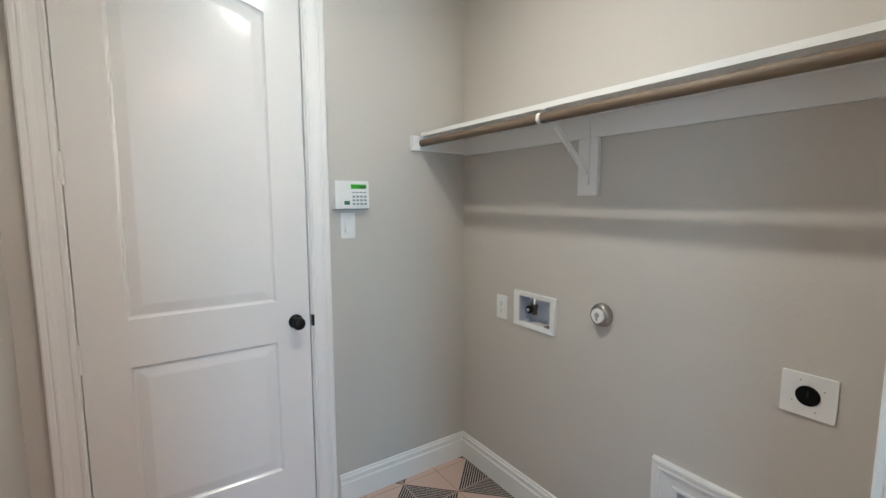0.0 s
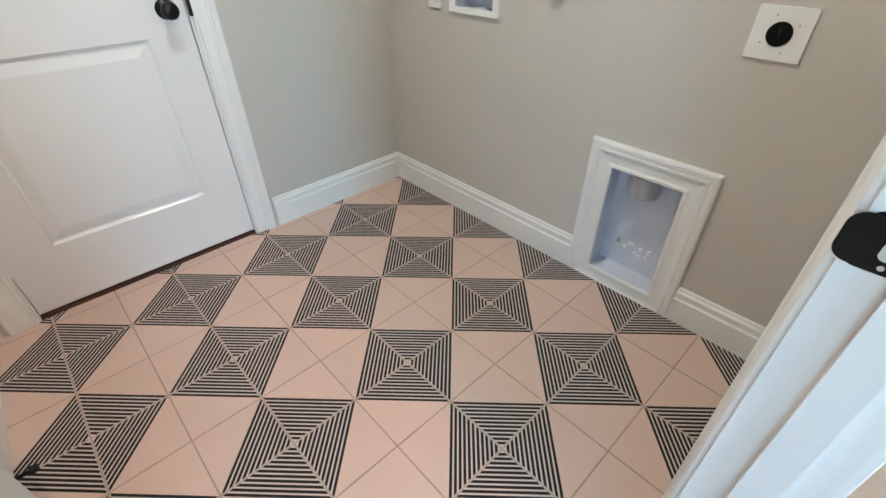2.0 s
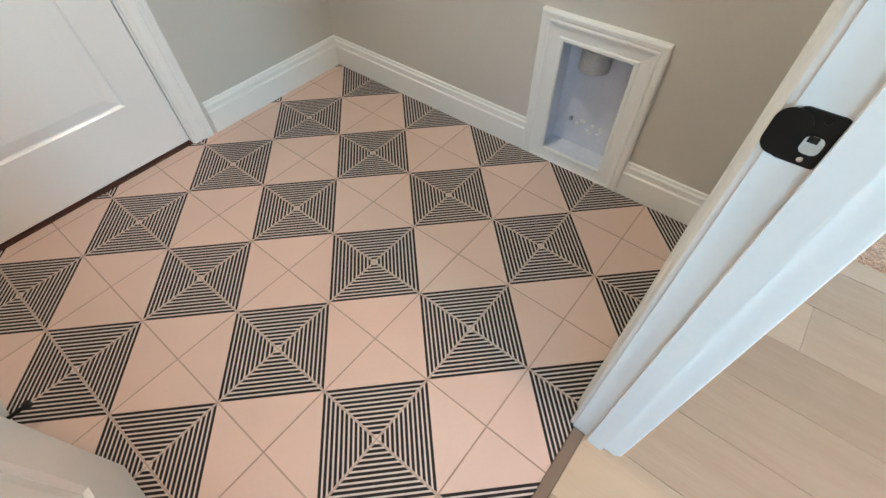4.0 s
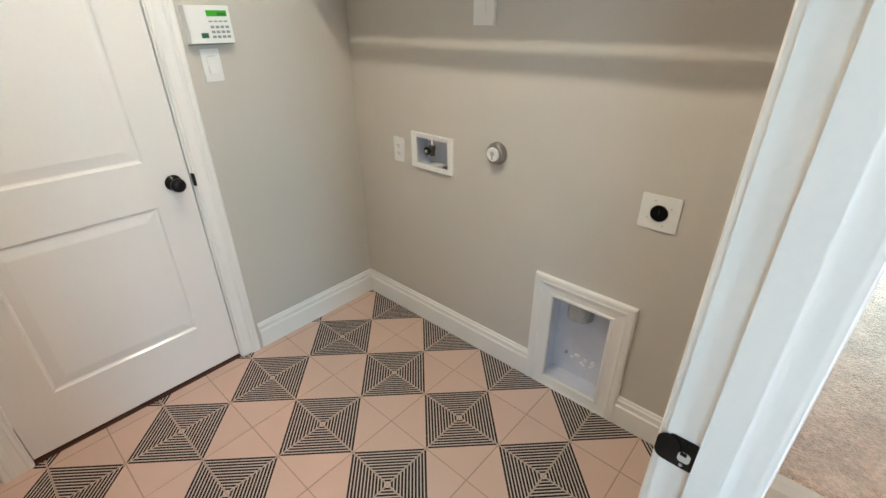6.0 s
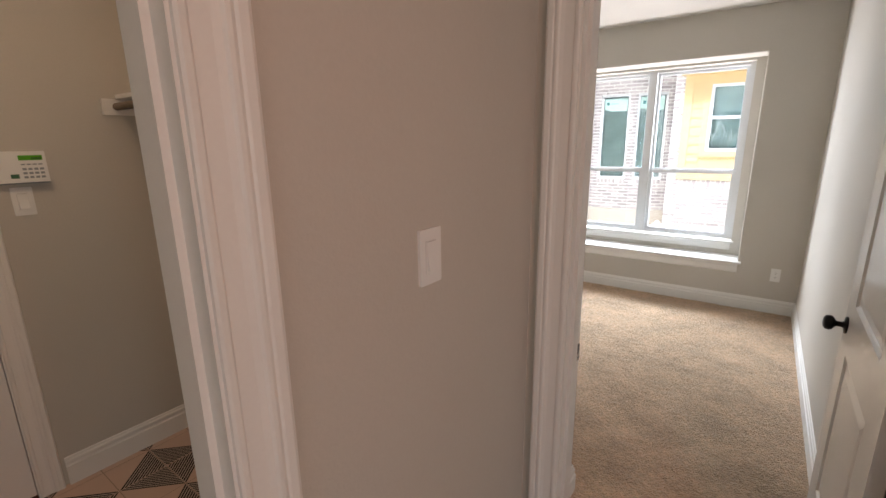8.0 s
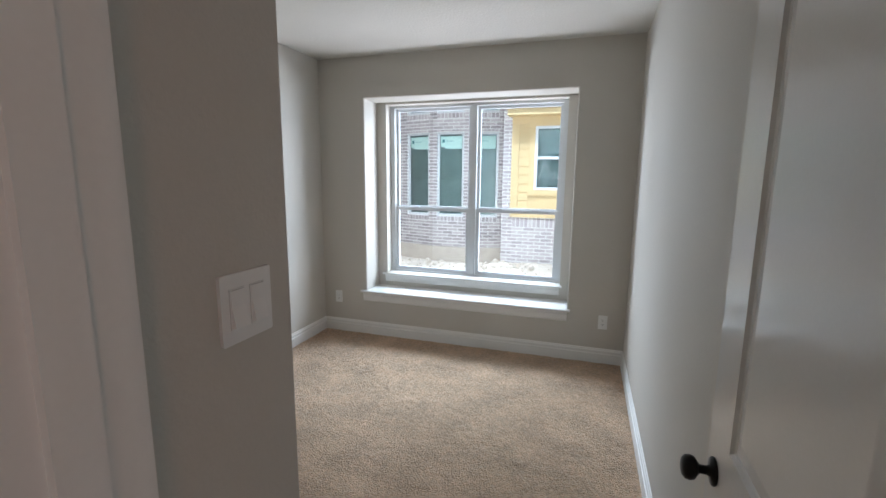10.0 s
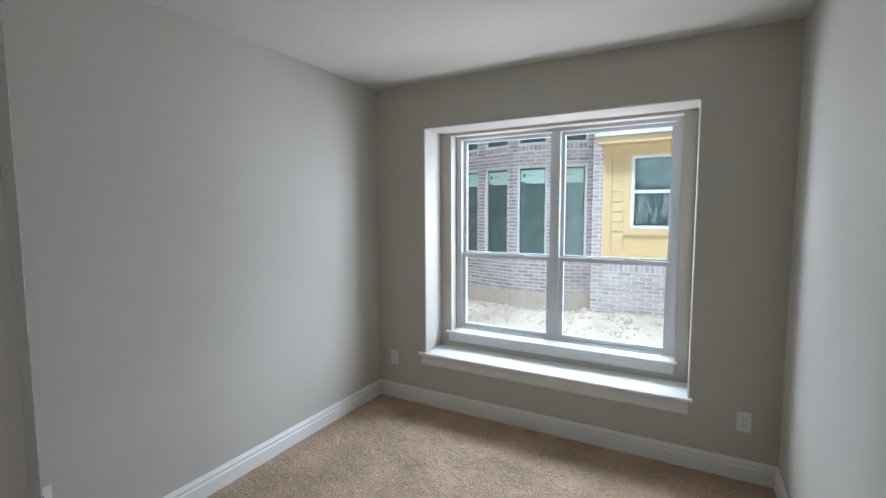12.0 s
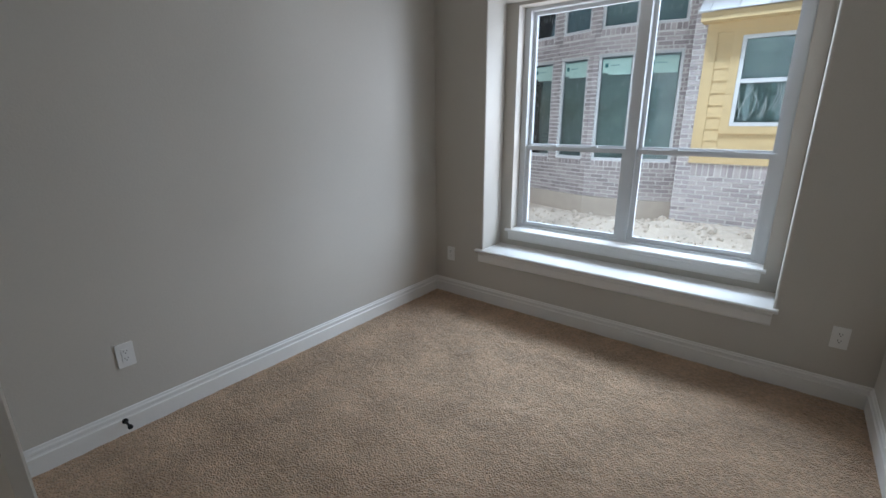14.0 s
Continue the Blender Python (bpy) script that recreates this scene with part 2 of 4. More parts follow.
def lathe(profile, steps=24, axis="y", centre=(0, 0, 0)):
    """Turned solid; profile of (radius, height along the axis)."""
    bm = bmesh.new()
    rings = []
    for r, h in profile:
        ring = []
        for i in range(steps):
            a = 2 * math.pi * i / steps
            p = {"y": (r * math.cos(a), h, r * math.sin(a)), "z": (r * math.cos(a), r * math.sin(a), h), "x": (h, r * math.cos(a), r * math.sin(a))}[axis]
            ring.append(bm.verts.new([c + d for c, d in zip(p, centre)]))
        rings.append(ring)
    for a, b in zip(rings, rings[1:]):
        for i in range(steps):
            bm.faces.new((a[i], a[(i + 1) % steps], b[(i + 1) % steps], b[i]))
    bm.faces.new(rings[0])
    bm.faces.new(rings[-1])
    return bm


def sweep(profile, frames):
    """A profile of (u, v) swept along frames of (origin, u axis, v axis); ends closed."""
    bm = bmesh.new()
    rings = [[bm.verts.new(Vector(o) + Vector(a) * u + Vector(b) * v) for u, v in profile] for o, a, b in frames]
    n = len(profile)
    for p, q in zip(rings, rings[1:]):
        for i in range(n):
            bm.faces.new((p[i], p[(i + 1) % n], q[(i + 1) % n], q[i]))
    bm.faces.new(rings[0])
    bm.faces.new(rings[-1])
    return bm


def slab_with_holes(axis, p0, p1, u0, u1, z0, z1, holes=()):
    """A wall between p0 and p1 along its axis, with rectangular openings (u0, u1, z0, z1) that go through it."""
    us = sorted({u0, u1, *[h[i] for h in holes for i in (0, 1)]})
    zs = sorted({z0, z1, *[h[i] for h in holes for i in (2, 3)]})
    us, zs = [u for u in us if u0 <= u <= u1], [z for z in zs if z0 <= z <= z1]

    def solid(i, j):
        if not (0 <= i < len(us) - 1 and 0 <= j < len(zs) - 1):
            return False
        u, z = (us[i] + us[i + 1]) / 2, (zs[j] + zs[j + 1]) / 2
        return not any(h[0] < u < h[1] and h[2] < z < h[3] for h in holes)

    bm, made = bmesh.new(), {}

    def vert(side, i, j):
        if (side, i, j) not in made:
            p, u, z = (p0, p1)[side], us[i], zs[j]
            made[side, i, j] = bm.verts.new((p, u, z) if axis == "x" else (u, p, z))
        return made[side, i, j]

    for i in range(len(us) - 1):
        for j in range(len(zs) - 1):
            if not solid(i, j):
                continue
            for s in (0, 1):
                bm.faces.new([vert(s, *c) for c in ((i, j), (i + 1, j), (i + 1, j + 1), (i, j + 1))])
            for (di, dj), (a, b) in (((-1, 0), ((i, j), (i, j + 1))), ((1, 0), ((i + 1, j), (i + 1, j + 1))), ((0, -1), ((i, j), (i + 1, j))), ((0, 1), ((i, j + 1), (i + 1, j + 1)))):
                if not solid(i + di, j + dj):
                    bm.faces.new((vert(0, *a), vert(0, *b), vert(1, *b), vert(1, *a)))
    return bm


def wall(name, axis, p0, p1, u0, u1, holes=(), z0=-0.02, z1=2.63, label="greige painted drywall wall with light texture", soft=0.0):
    bm = slab_with_holes(axis, p0, p1, u0, u1, z0, z1, holes)
    ob = part(name, bm, WALL)
    if soft:
        mod = ob.modifiers.new("round_corner", "BEVEL")
        mod.width, mod.segments, mod.limit_method, mod.angle_limit = soft, 4, "ANGLE", radians(40)
        mod.harden_normals = False
    return tagged(ob, label, "wall", kind="structure")


# ---- structure ----
CL = 2.63
wall("wall_laundry_east", "x", 1.52, 1.62, 0.0, 1.85, [(0.37, 0.64, 0.042, 0.488), (1.195, 1.42, 0.885, 1.033)])
wall("wall_laundry_north", "y", 1.85, 1.97, -0.42, 1.62, [(-0.166, 0.686, -0.02, 2.458)])
wall("wall_laundry_west", "x", -0.42, -0.305, 0.0, 1.85)
wall("wall_laundry_south", "y", -0.12, 0.0, -2.3, 1.70, [(-0.21, 0.652, -0.02, 2.458)])
wall("wall_bedroom_west", "x", 1.575, 1.70, -1.14, -0.12, [(-1.018, -0.225, -0.02, 2.458)])
wall("wall_hall_east", "x", 1.575, 1.70, -4.25, -1.14)
# unseen closing walls; the west opening is made up for its added lamp
wall("wall_hall_west", "x", -2.3, -2.2, -4.25, -0.12, [(-2.25, -0.95, 0.6, 2.3)])
wall("wall_hall_south", "y", -4.35, -4.25, -2.3, 1.70, [(-1.4, -0.4, 0.6, 2.3)])
wall("wall_closet", "x", 2.232, 2.328, 0.178, 1.82, [(0.266, 0.884, -0.02, 2.458)])
# short wall inside the bedroom door that turns at an angle towards the closet
bm = bmesh.new()
plan = [(1.70, -0.12), (2.105, -0.12), (2.328, 0.1778), (2.232, 0.1778), (2.050, -0.02), (1.70, -0.02)]
low, high = ([bm.verts.new((x, y, z)) for x, y in plan] for z in (-0.02, 2.63))
for i in range(6):
    bm.faces.new((low[i], low[(i + 1) % 6], high[(i + 1) % 6], high[i]))
bm.faces.new(low)
bm.faces.new(high)
bm.edges.ensure_lookup_table()
bmesh.ops.bevel(bm, geom=[e for e in bm.edges if all(abs(v.co.x - 2.105) < 0.001 for v in e.verts)], offset=0.014, segments=5, affect="EDGES")
tagged(part("wall_bedroom_entry", bm, WALL), "greige painted wall with an angled end and a rounded corner", "wall", kind="structure")
wall("wall_bedroom_north", "y", 1.82, 1.97, 1.62, 5.62)
wall("wall_bedroom_south", "y", -1.14, -1.02, 1.70, 5.62)
wall("wall_bedroom_east", "x", 5.185, 5.46, -1.045, 1.845, [(-0.552, 1.345, 0.425, 2.262)], z1=2.66, label="greige painted wall with a deep window recess", soft=0.012)
wall("wall_bedroom_outer", "x", 5.46, 5.66, -1.02, 1.82, [(-0.470, 1.250, 0.56, 2.242)], label="inner back of the window recess")
wall("wall_closet_back", "x", 1.62, 1.70, 0.0, 1.82)

for name, box_ in (("ceiling_laundry", (-0.42, 1.62, 0.0, 1.97)), ("ceiling_hall", (-2.3, 1.62, -4.35, 0.0)), ("ceiling_bedroom", (1.62, 5.62, -1.14, 1.97))):
    tagged(part(name, cuboid(*box_, CL, CL + 0.12), CEIL), "off-white sprayed textured ceiling", "ceiling", kind="structure")
tagged(part("ceiling_hall_corner", cuboid(1.62, 1.70, -4.35, -1.14, CL, CL + 0.12), CEIL), "off-white textured ceiling strip", "ceiling", kind="structure")
# unseen slab, added on top to shut daylight out of the rooms
tagged(part("roof", cuboid(-2.6, 5.66, -4.6, 2.3, CL + 0.13, CL + 0.33), SHINGLE), "unseen grey slab added over the ceilings to block light", "roof", kind="structure")


def profile_run(name, profile, p, q, out, label, parent=None, ends=(0, 0)):
    """A moulding from p to q on the floor, standing out along out; ends lengthen each end at full thickness for mitres."""
    p, q, out = Vector(p), Vector(q), Vector(out)
    d = (q - p).normalized()
    bm = bmesh.new()
    rings = []
    for o, e in ((p, -ends[0]), (q, ends[1])):
        rings.append([bm.verts.new(o + out * u + Vector((0, 0, v)) + d * (e * u)) for u, v in profile])
    n = len(profile)
    for i in range(n):
        bm.faces.new((rings[0][i], rings[0][(i + 1) % n], rings[1][(i + 1) % n], rings[1][i]))
    bm.faces.new(rings[0])
    bm.faces.new(rings[1])
    return tagged(part(name, bm, TRIM, parent), label, "baseboard", kind="structure")


BASE = [(0, 0), (0.016, 0), (0.016, 0.096), (0.010, 0.100), (0.009, 0.110), (0.012, 0.114), (0.0115, 0.124), (0.006, 0.129), (0.005, 0.138), (0, 0.142)]
WB = "white painted baseboard with a stepped top edge"
profile_run("baseboard_laundry_north", BASE, (0.778, 1.85, 0), (1.52, 1.85, 0), (0, -1, 0), WB, ends=(0, -1))
profile_run("baseboard_laundry_north_west", BASE, (-0.305, 1.85, 0), (-0.258, 1.85, 0), (0, -1, 0), WB, ends=(-1, 0))
profile_run("baseboard_laundry_east", BASE, (1.52, 0.712, 0), (1.52, 1.85, 0), (-1, 0, 0), WB, ends=(0, -1))
profile_run("baseboard_laundry_east_south", BASE, (1.52, 0.0, 0), (1.52, 0.294, 0), (-1, 0, 0), WB, ends=(-1, 0))
profile_run("baseboard_laundry_west", BASE, (-0.305, 0.0, 0), (-0.305, 1.85, 0), (1, 0, 0), WB, ends=(0, -1))
profile_run("baseboard_laundry_south", BASE, (0.742, 0.0, 0), (1.52, 0.0, 0), (0, 1, 0), WB, ends=(0, -1))
profile_run("baseboard_hall_north", BASE, (0.742, -0.12, 0), (1.575, -0.12, 0), (0, -1, 0), WB, ends=(0, -1))
profile_run("baseboard_bedroom_north", BASE, (2.328, 1.82, -0.006), (5.185, 1.82, -0.006), (0, -1, 0), WB, ends=(-1, -1))
profile_run("baseboard_bedroom_east", BASE, (5.185, -1.02, -0.006), (5.185, 1.82, -0.006), (-1, 0, 0), WB, ends=(-1, -1))
profile_run("baseboard_bedroom_south", BASE, (1.81, -1.02, -0.006), (5.185, -1.02, -0.006), (0, 1, 0), WB, ends=(0, -1))
profile_run("baseboard_closet", BASE, (2.105, -0.12, -0.006), (2.328, 0.178, -0.006), (0.8084, -0.5886, 0), WB, ends=(0.47, 0))
profile_run("baseboard_closet_north", BASE, (2.328, 0.965, -0.006), (2.328, 1.82, -0.006), (1, 0, 0), WB, ends=(0, -1))
profile_run("baseboard_entry", BASE, (1.72, -0.12, -0.006), (2.105, -0.12, -0.006), (0, -1, 0), WB, ends=(0, 0.47))

CASE = [(0, 0), (0, 0.008), (0.004, 0.011), (0.012, 0.011), (0.016, 0.008), (0.040, 0.010), (0.050, 0.013), (0.054, 0.017), (0.060, 0.018), (0.066, 0.0155), (0.070, 0.018), (0.082, 0.019), (0.088, 0.016), (0.090, 0.0)]


def casing(name, m, width, height, label, category="door frame", legs=3, sill=False):
    """Moulded trim round an opening; local x along the wall, front towards -y, opening from 0 to width."""
    t = thing(name, m, label, category, kind="structure")
    corners = [(-0.005, 0.0), (-0.005, height + 0.005), (width + 0.005, height + 0.005), (width + 0.005, 0.0)]
    if sill:
        corners = [(-0.0, 0.0), (0.0, height), (width, height), (width, 0.0)]
    outs = [(-1, 0), (-1, 1), (1, 1), (1, 0)] if not sill else [(-1, -1), (-1, 1), (1, 1), (1, -1)]
    runs = [(0, 1, "side_casing"), (1, 2, "head_casing"), (2, 3, "side_casing")] + ([(3, 0, "foot_casing")] if sill else [])
    for a, b, n in runs:
        bm = bmesh.new()
        rings = [[bm.verts.new((corners[i][0] + outs[i][0] * u, -v, corners[i][1] + outs[i][1] * u)) for u, v in CASE] for i in (a, b)]
        k = len(CASE)
        for i in range(k):
            bm.faces.new((rings[0][i], rings[0][(i + 1) % k], rings[1][(i + 1) % k], rings[1][i]))
        bm.faces.new(rings[0])
        bm.faces.new(rings[1])
        part(n, bm, TRIM, t)
    return t


def jambs(t, width, height, depth, stop0, stop1, y0=0.0):
    """Jamb boards and door stop inside an opening, under a door frame; depth along +y from its front."""
    for x0, x1 in ((-0.019, 0.0), (width, width + 0.019)):
        part("jamb", cuboid(x0, x1, y0, y0 + depth, 0, height), TRIM, t, bevel=0.0015)
    part("head_jamb", cuboid(-0.019, width + 0.019, y0, y0 + depth, height, height + 0.017), TRIM, t)
    for x0, x1 in ((0.0, 0.011), (width - 0.011, width)):
        part("door_stop_moulding", cuboid(x0, x1, y0 + stop0, y0 + stop1, 0, height), TRIM, t, bevel=0.003)
    part("head_stop_moulding", cuboid(0.011, width - 0.011, y0 + stop0, y0 + stop1, height - 0.011, height), TRIM, t)


DH = 2.44
WHITEFRAME = "white painted moulded door casing and jamb"
f = casing("door_frame_laundry_north", pose(-0.147, 1.85, 0), 0.814, DH, WHITEFRAME)
jambs(f, 0.814, DH, 0.12, 0.055, 0.10)
f = casing("door_frame_hall_side", pose(-0.19, -0.12, 0), 0.822, DH, WHITEFRAME)
jambs(f, 0.822, DH, 0.12, 0.035, 0.075)
casing("door_frame_laundry_side", pose(0.632, 0.0, 0, 0, 0, 180), 0.822, DH, WHITEFRAME)
f = casing("door_frame_bedroom", pose(1.575, -0.244, 0, 0, 0, -90), 0.756, DH, WHITEFRAME)
jambs(f, 0.756, DH, 0.125, 0.035, 0.078)
casing("door_frame_bedroom_inside", pose(1.70, -1.0, 0, 0, 0, 90), 0.756, DH, WHITEFRAME)
f = casing("door_frame_closet", pose(2.328, 0.285, 0.0, 0, 0, 90), 0.58, DH, WHITEFRAME)
jambs(f, 0.58, DH, 0.096, 0.045, 0.08)


# ---- doors ----
def panel_loop(x0, x1, z0, z1, rise, inset):
    """Outline of a door panel, inset by some metres; the top may rise to a flat arch."""
    a, b, c, d = x0 + inset, x1 - inset, z0 + inset, z1 - inset
    pts = [(a, c), (b, c)]
    if rise:
        for i in range(13):
            s = i / 12
            pts.append((b + (a - b) * s, d + rise * (1 - (2 * s - 1) ** 2) * (1 - 0.5 * inset)))
    else:
        pts += [(b, d), (a, d)]
    return pts


def panel_door(name, m, width, height, label, hand=1, thick=0.035, knob_z=0.93, hinges=True, group="doors", drop=0.0, knobs=(0, 1)):
    """Two-panel door with an arched upper panel. Local x from hinge to latch, front at y = 0 towards -y."""
    t = thing(name, m, label, "door", group)
    stile = 0.142
    panels = [(stile, width - stile, 0.255, 0.848 - drop, 0), (stile, width - stile, 1.028 - drop, height - 0.225, 0.055)]
    bm = bmesh.new()
    for side in (0, 1):
        edges = []
        sgn, y0 = (1, 0.0) if side == 0 else (-1, thick)

        def ring(pts, depth):
            vs = [bm.verts.new((x, y0 + sgn * depth, z)) for x, z in pts]
            return vs, [bm.edges.new((vs[i], vs[(i + 1) % len(vs)])) for i in range(len(vs))]

        outer, es = ring([(0, 0.016), (width, 0.016), (width, height - 0.003), (0, height - 0.003)], 0)
        edges += es
        if side == 0:
            first = outer
        for p in panels:
            last, es = ring(panel_loop(*p, 0.0), 0)
            edges += es
            for ins, dep in ((0.006, 0.007), (0.012, 0.0095), (0.017, 0.0085), (0.048, 0.0025), (0.052, 0.002)):
                cur, _ = ring(panel_loop(*p, ins), dep)
                n = len(cur)
                for i in range(n):
                    bm.faces.new((last[i], last[(i + 1) % n], cur[(i + 1) % n], cur[i]))
                last = cur
            bm.faces.new(last)
        bmesh.ops.triangle_fill(bm, use_beauty=True, use_dissolve=False, edges=edges)
    for i in range(4):
        bm.faces.new((first[i], first[(i + 1) % 4], outer[(i + 1) % 4], outer[i]))
    part("leaf", bm, DOOR, t)
    for side in knobs:
        s = -1 if side == 0 else 1
        y = 0.0 if side == 0 else thick
        k = lathe([(0.031, 0), (0.032, 0.003), (0.030, 0.007), (0.013, 0.010), (0.010, 0.016), (0.010, 0.030), (0.016, 0.035), (0.025, 0.041), (0.028, 0.050), (0.026, 0.060), (0.019, 0.066), (0.008, 0.0685)], 28)
        for v in k.verts:
            v.co = (v.co.x + width - 0.062, y + s * v.co.y, v.co.z + knob_z)
        part("door_knob", k, BLACK, t, "round black metal door knob", smooth=True)
    part("latch_plate", cuboid(width - 0.001, width + 0.0015, thick / 2 - 0.0125, thick / 2 + 0.0125, knob_z - 0.028, knob_z + 0.028), BLACK, t, "black latch plate")
    if hinges:
        for z in (0.25, 0.91, 1.57, 2.23):
            h = lathe([(0.004, -0.056), (0.0075, -0.053), (0.0075, 0.053), (0.004, 0.056)], 12, "z", (-0.003, -0.006, z))
            part("hinge", h, TRIM, t, "painted white hinge knuckle")
    return t


d = panel_door("door_1", pose(-0.144, 1.863, 0), 0.808, DH, "closed white two-panel door with an arched top panel")
tagged(part("door_threshold", cuboid(-0.147, 0.667, 1.853, 1.96, -0.004, 0.007), MAHOG), "dark brown threshold strip under the closed door", "threshold", kind="structure")
# added board, coloured dark for the shade behind the closed door
tagged(part("door_backing", cuboid(-0.147, 0.667, 1.955, 1.965, 0, DH), SUBFLOOR), "dark board standing in for the unlit space behind the closed door", "backing", kind="structure")
panel_door("door_2", pose(-0.152, 0.012, 0, 0, 0, 90), 0.806, DH, "white two-panel laundry door standing open against the wall")
panel_door("door_3", pose(1.748, -0.998, 0, 0, 0, -0.6), 0.752, DH, "glossy white two-panel bedroom door standing open", knob_z=0.902, drop=0.033, knobs=(1,))
panel_door("door_4", pose(2.308, 0.287, 0, 0, 0, 90), 0.576, DH, "closed white closet door with a black knob", hinges=False)

# ---- door hardware on the jambs ----
def rounded_plate(w, h, r, y0, y1, hole=None, steps=5):
    """Flat plate with round corners, local x and z, between y0 and y1."""
    bm = bmesh.new()
    pts = []
    for cx, cz, a0 in ((w / 2 - r, h / 2 - r, 0), (-w / 2 + r, h / 2 - r, 90), (-w / 2 + r, -h / 2 + r, 180), (w / 2 - r, -h / 2 + r, 270)):
        for i in range(steps + 1):
            a = radians(a0 + 90 * i / steps)
            pts.append((cx + r * math.cos(a), cz + r * math.sin(a)))
    f0 = [bm.verts.new((x, y0, z)) for x, z in pts]
    f1 = [bm.verts.new((x, y1, z)) for x, z in pts]
    n = len(pts)
    for i in range(n):
        bm.faces.new((f0[i], f0[(i + 1) % n], f1[(i + 1) % n], f1[i]))
    bm.faces.new(f0)
    bm.faces.new(f1)
    return bm


def strike_plate(m, group="strike plates"):
    t = thing("strike_plate", m, "black metal strike plate let into the white jamb", "strike plate", group)
    part("plate", rounded_plate(0.044, 0.057, 0.008, -0.002, 0.0005), BLACK, t, bevel=0.0008)
    bm = rounded_plate(0.030, 0.050, 0.014, -0.0042, -0.0004)
    bmesh.ops.translate(bm, verts=bm.verts, vec=(-0.0195, 0, 0))
    part("lip", bm, BLACK, t, bevel=0.001)
    bm = rounded_plate(0.017, 0.019, 0.006, -0.0032, -0.0019)
    bmesh.ops.translate(bm, verts=bm.verts, vec=(0.005, 0, -0.005))
    part("latch_hole", bm, DUST, t, "pale bare wood seen in the latch hole")
    part("latch_tongue", cuboid(-0.001, 0.008, -0.0038, -0.0030, -0.002, 0.0048), BLACK, t, bevel=0.0004)
    part("screw", lathe([(0.0032, -0.0026), (0.0028, -0.0032)], 10, "y", (0.004, 0.0, -0.0215)), CHROME, t)
    part("screw", lathe([(0.0035, -0.0026), (0.003, -0.0032)], 10, "y", (0.004, 0.0, 0.0215)), BLACK, t)
    return t


strike_plate(pose(0.632, -0.026, 0.930, 0, 0, -90))
lip = thing("strike_lip", pose(0.672, 1.85, 0.93), "black curved strike lip on the jamb beside the door knob", "strike plate", "strike plates")
part("lip", rounded_plate(0.011, 0.052, 0.004, -0.014, 0.0), BLACK, lip, bevel=0.001)
strike_plate(pose(1.680, -0.244, 0.902))
hinge_leaf = thing("hinge_leaf", pose(1.7455, -0.981, 1.57, 0, 0, -90.6), "painted hinge leaf with three screw holes on the door edge", "hinge")
part("plate", rounded_plate(0.030, 0.105, 0.003, -0.0015, 0.0), TRIM, hinge_leaf)
for z in (-0.035, 0.0, 0.035):
    part("screw_hole", lathe([(0.0028, -0.0016), (0.0026, -0.0022)], 10, "y", (-0.004, 0.0, z)), SLOT, hinge_leaf)
for z in (-0.042, -0.021, 0.0, 0.021, 0.042):
    part("knuckle", lathe([(0.006, z - 0.0095), (0.006, z + 0.0095)], 12, "z", (0.024, -0.004, 0)), TRIM, hinge_leaf)


# ---- electric fittings ----
def switch_plate(m, gangs, label, group="light switches"):
    w = 0.070 + 0.046 * (gangs - 1)
    t = thing("light_switch", m, label, "light switch", group)
    part("plate", rounded_plate(w, 0.117, 0.004, -0.0065, 0), PLASTIC, t, bevel=0.0015)
    for g in range(gangs):
        x = (g - (gangs - 1) / 2) * 0.046
        # grey strip that draws the shade in the gap round the rocker
        part("rocker_gap_shade", cuboid(x - 0.0173, x + 0.0173, -0.0068, -0.006, -0.0343, 0.0343), SEAM, t)
        part("rocker_frame", cuboid(x - 0.0170, x + 0.0170, -0.0080, -0.006, -0.0340, 0.0340), PLASTIC, t, bevel=0.0006)
        bm = bmesh.new()
        prof = [(-0.0075, 0.031), (-0.0090, 0.031), (-0.0095, 0.004), (-0.0165, -0.030), (-0.0075, -0.031)]
        a = [bm.verts.new((x - 0.0155, y, z)) for y, z in prof]
        b = [bm.verts.new((x + 0.0155, y, z)) for y, z in prof]
        for i in range(5):
            bm.faces.new((a[i], a[(i + 1) % 5], b[(i + 1) % 5], b[i]))
        bm.faces.new(a)
        bm.faces.new(b)
        part("rocker", bm, PLASTIC, t)
        part("slit", cuboid(x - 0.0150, x + 0.0150, -0.0084, -0.0078, 0.0318, 0.0326), SEAM, t)
    return t


def outlet(m, label, group="outlets"):
    t = thing("wall_outlet", m, label, "outlet", group)
    part("plate", rounded_plate(0.072, 0.117, 0.004, -0.0065, 0), PLASTIC, t, bevel=0.0015)
    part("socket_face", cuboid(-0.0165, 0.0165, -0.009, -0.006, -0.0335, 0.0335), PLASTIC, t, bevel=0.0008)
    for z in (-0.018, 0.018):
        for x, h in ((-0.0065, 0.008), (0.0065, 0.0065)):
            part("slot", cuboid(x - 0.0012, x + 0.0012, -0.0096, -0.0085, z + 0.002 - h / 2 + 0.002, z + 0.002 + h / 2 + 0.002), SLOT, t)
        part("ground_hole", lathe([(0.0026, -0.0096), (0.0026, -0.0085)], 10, "y", (0, 0, z - 0.0065)), SLOT, t)
    return t


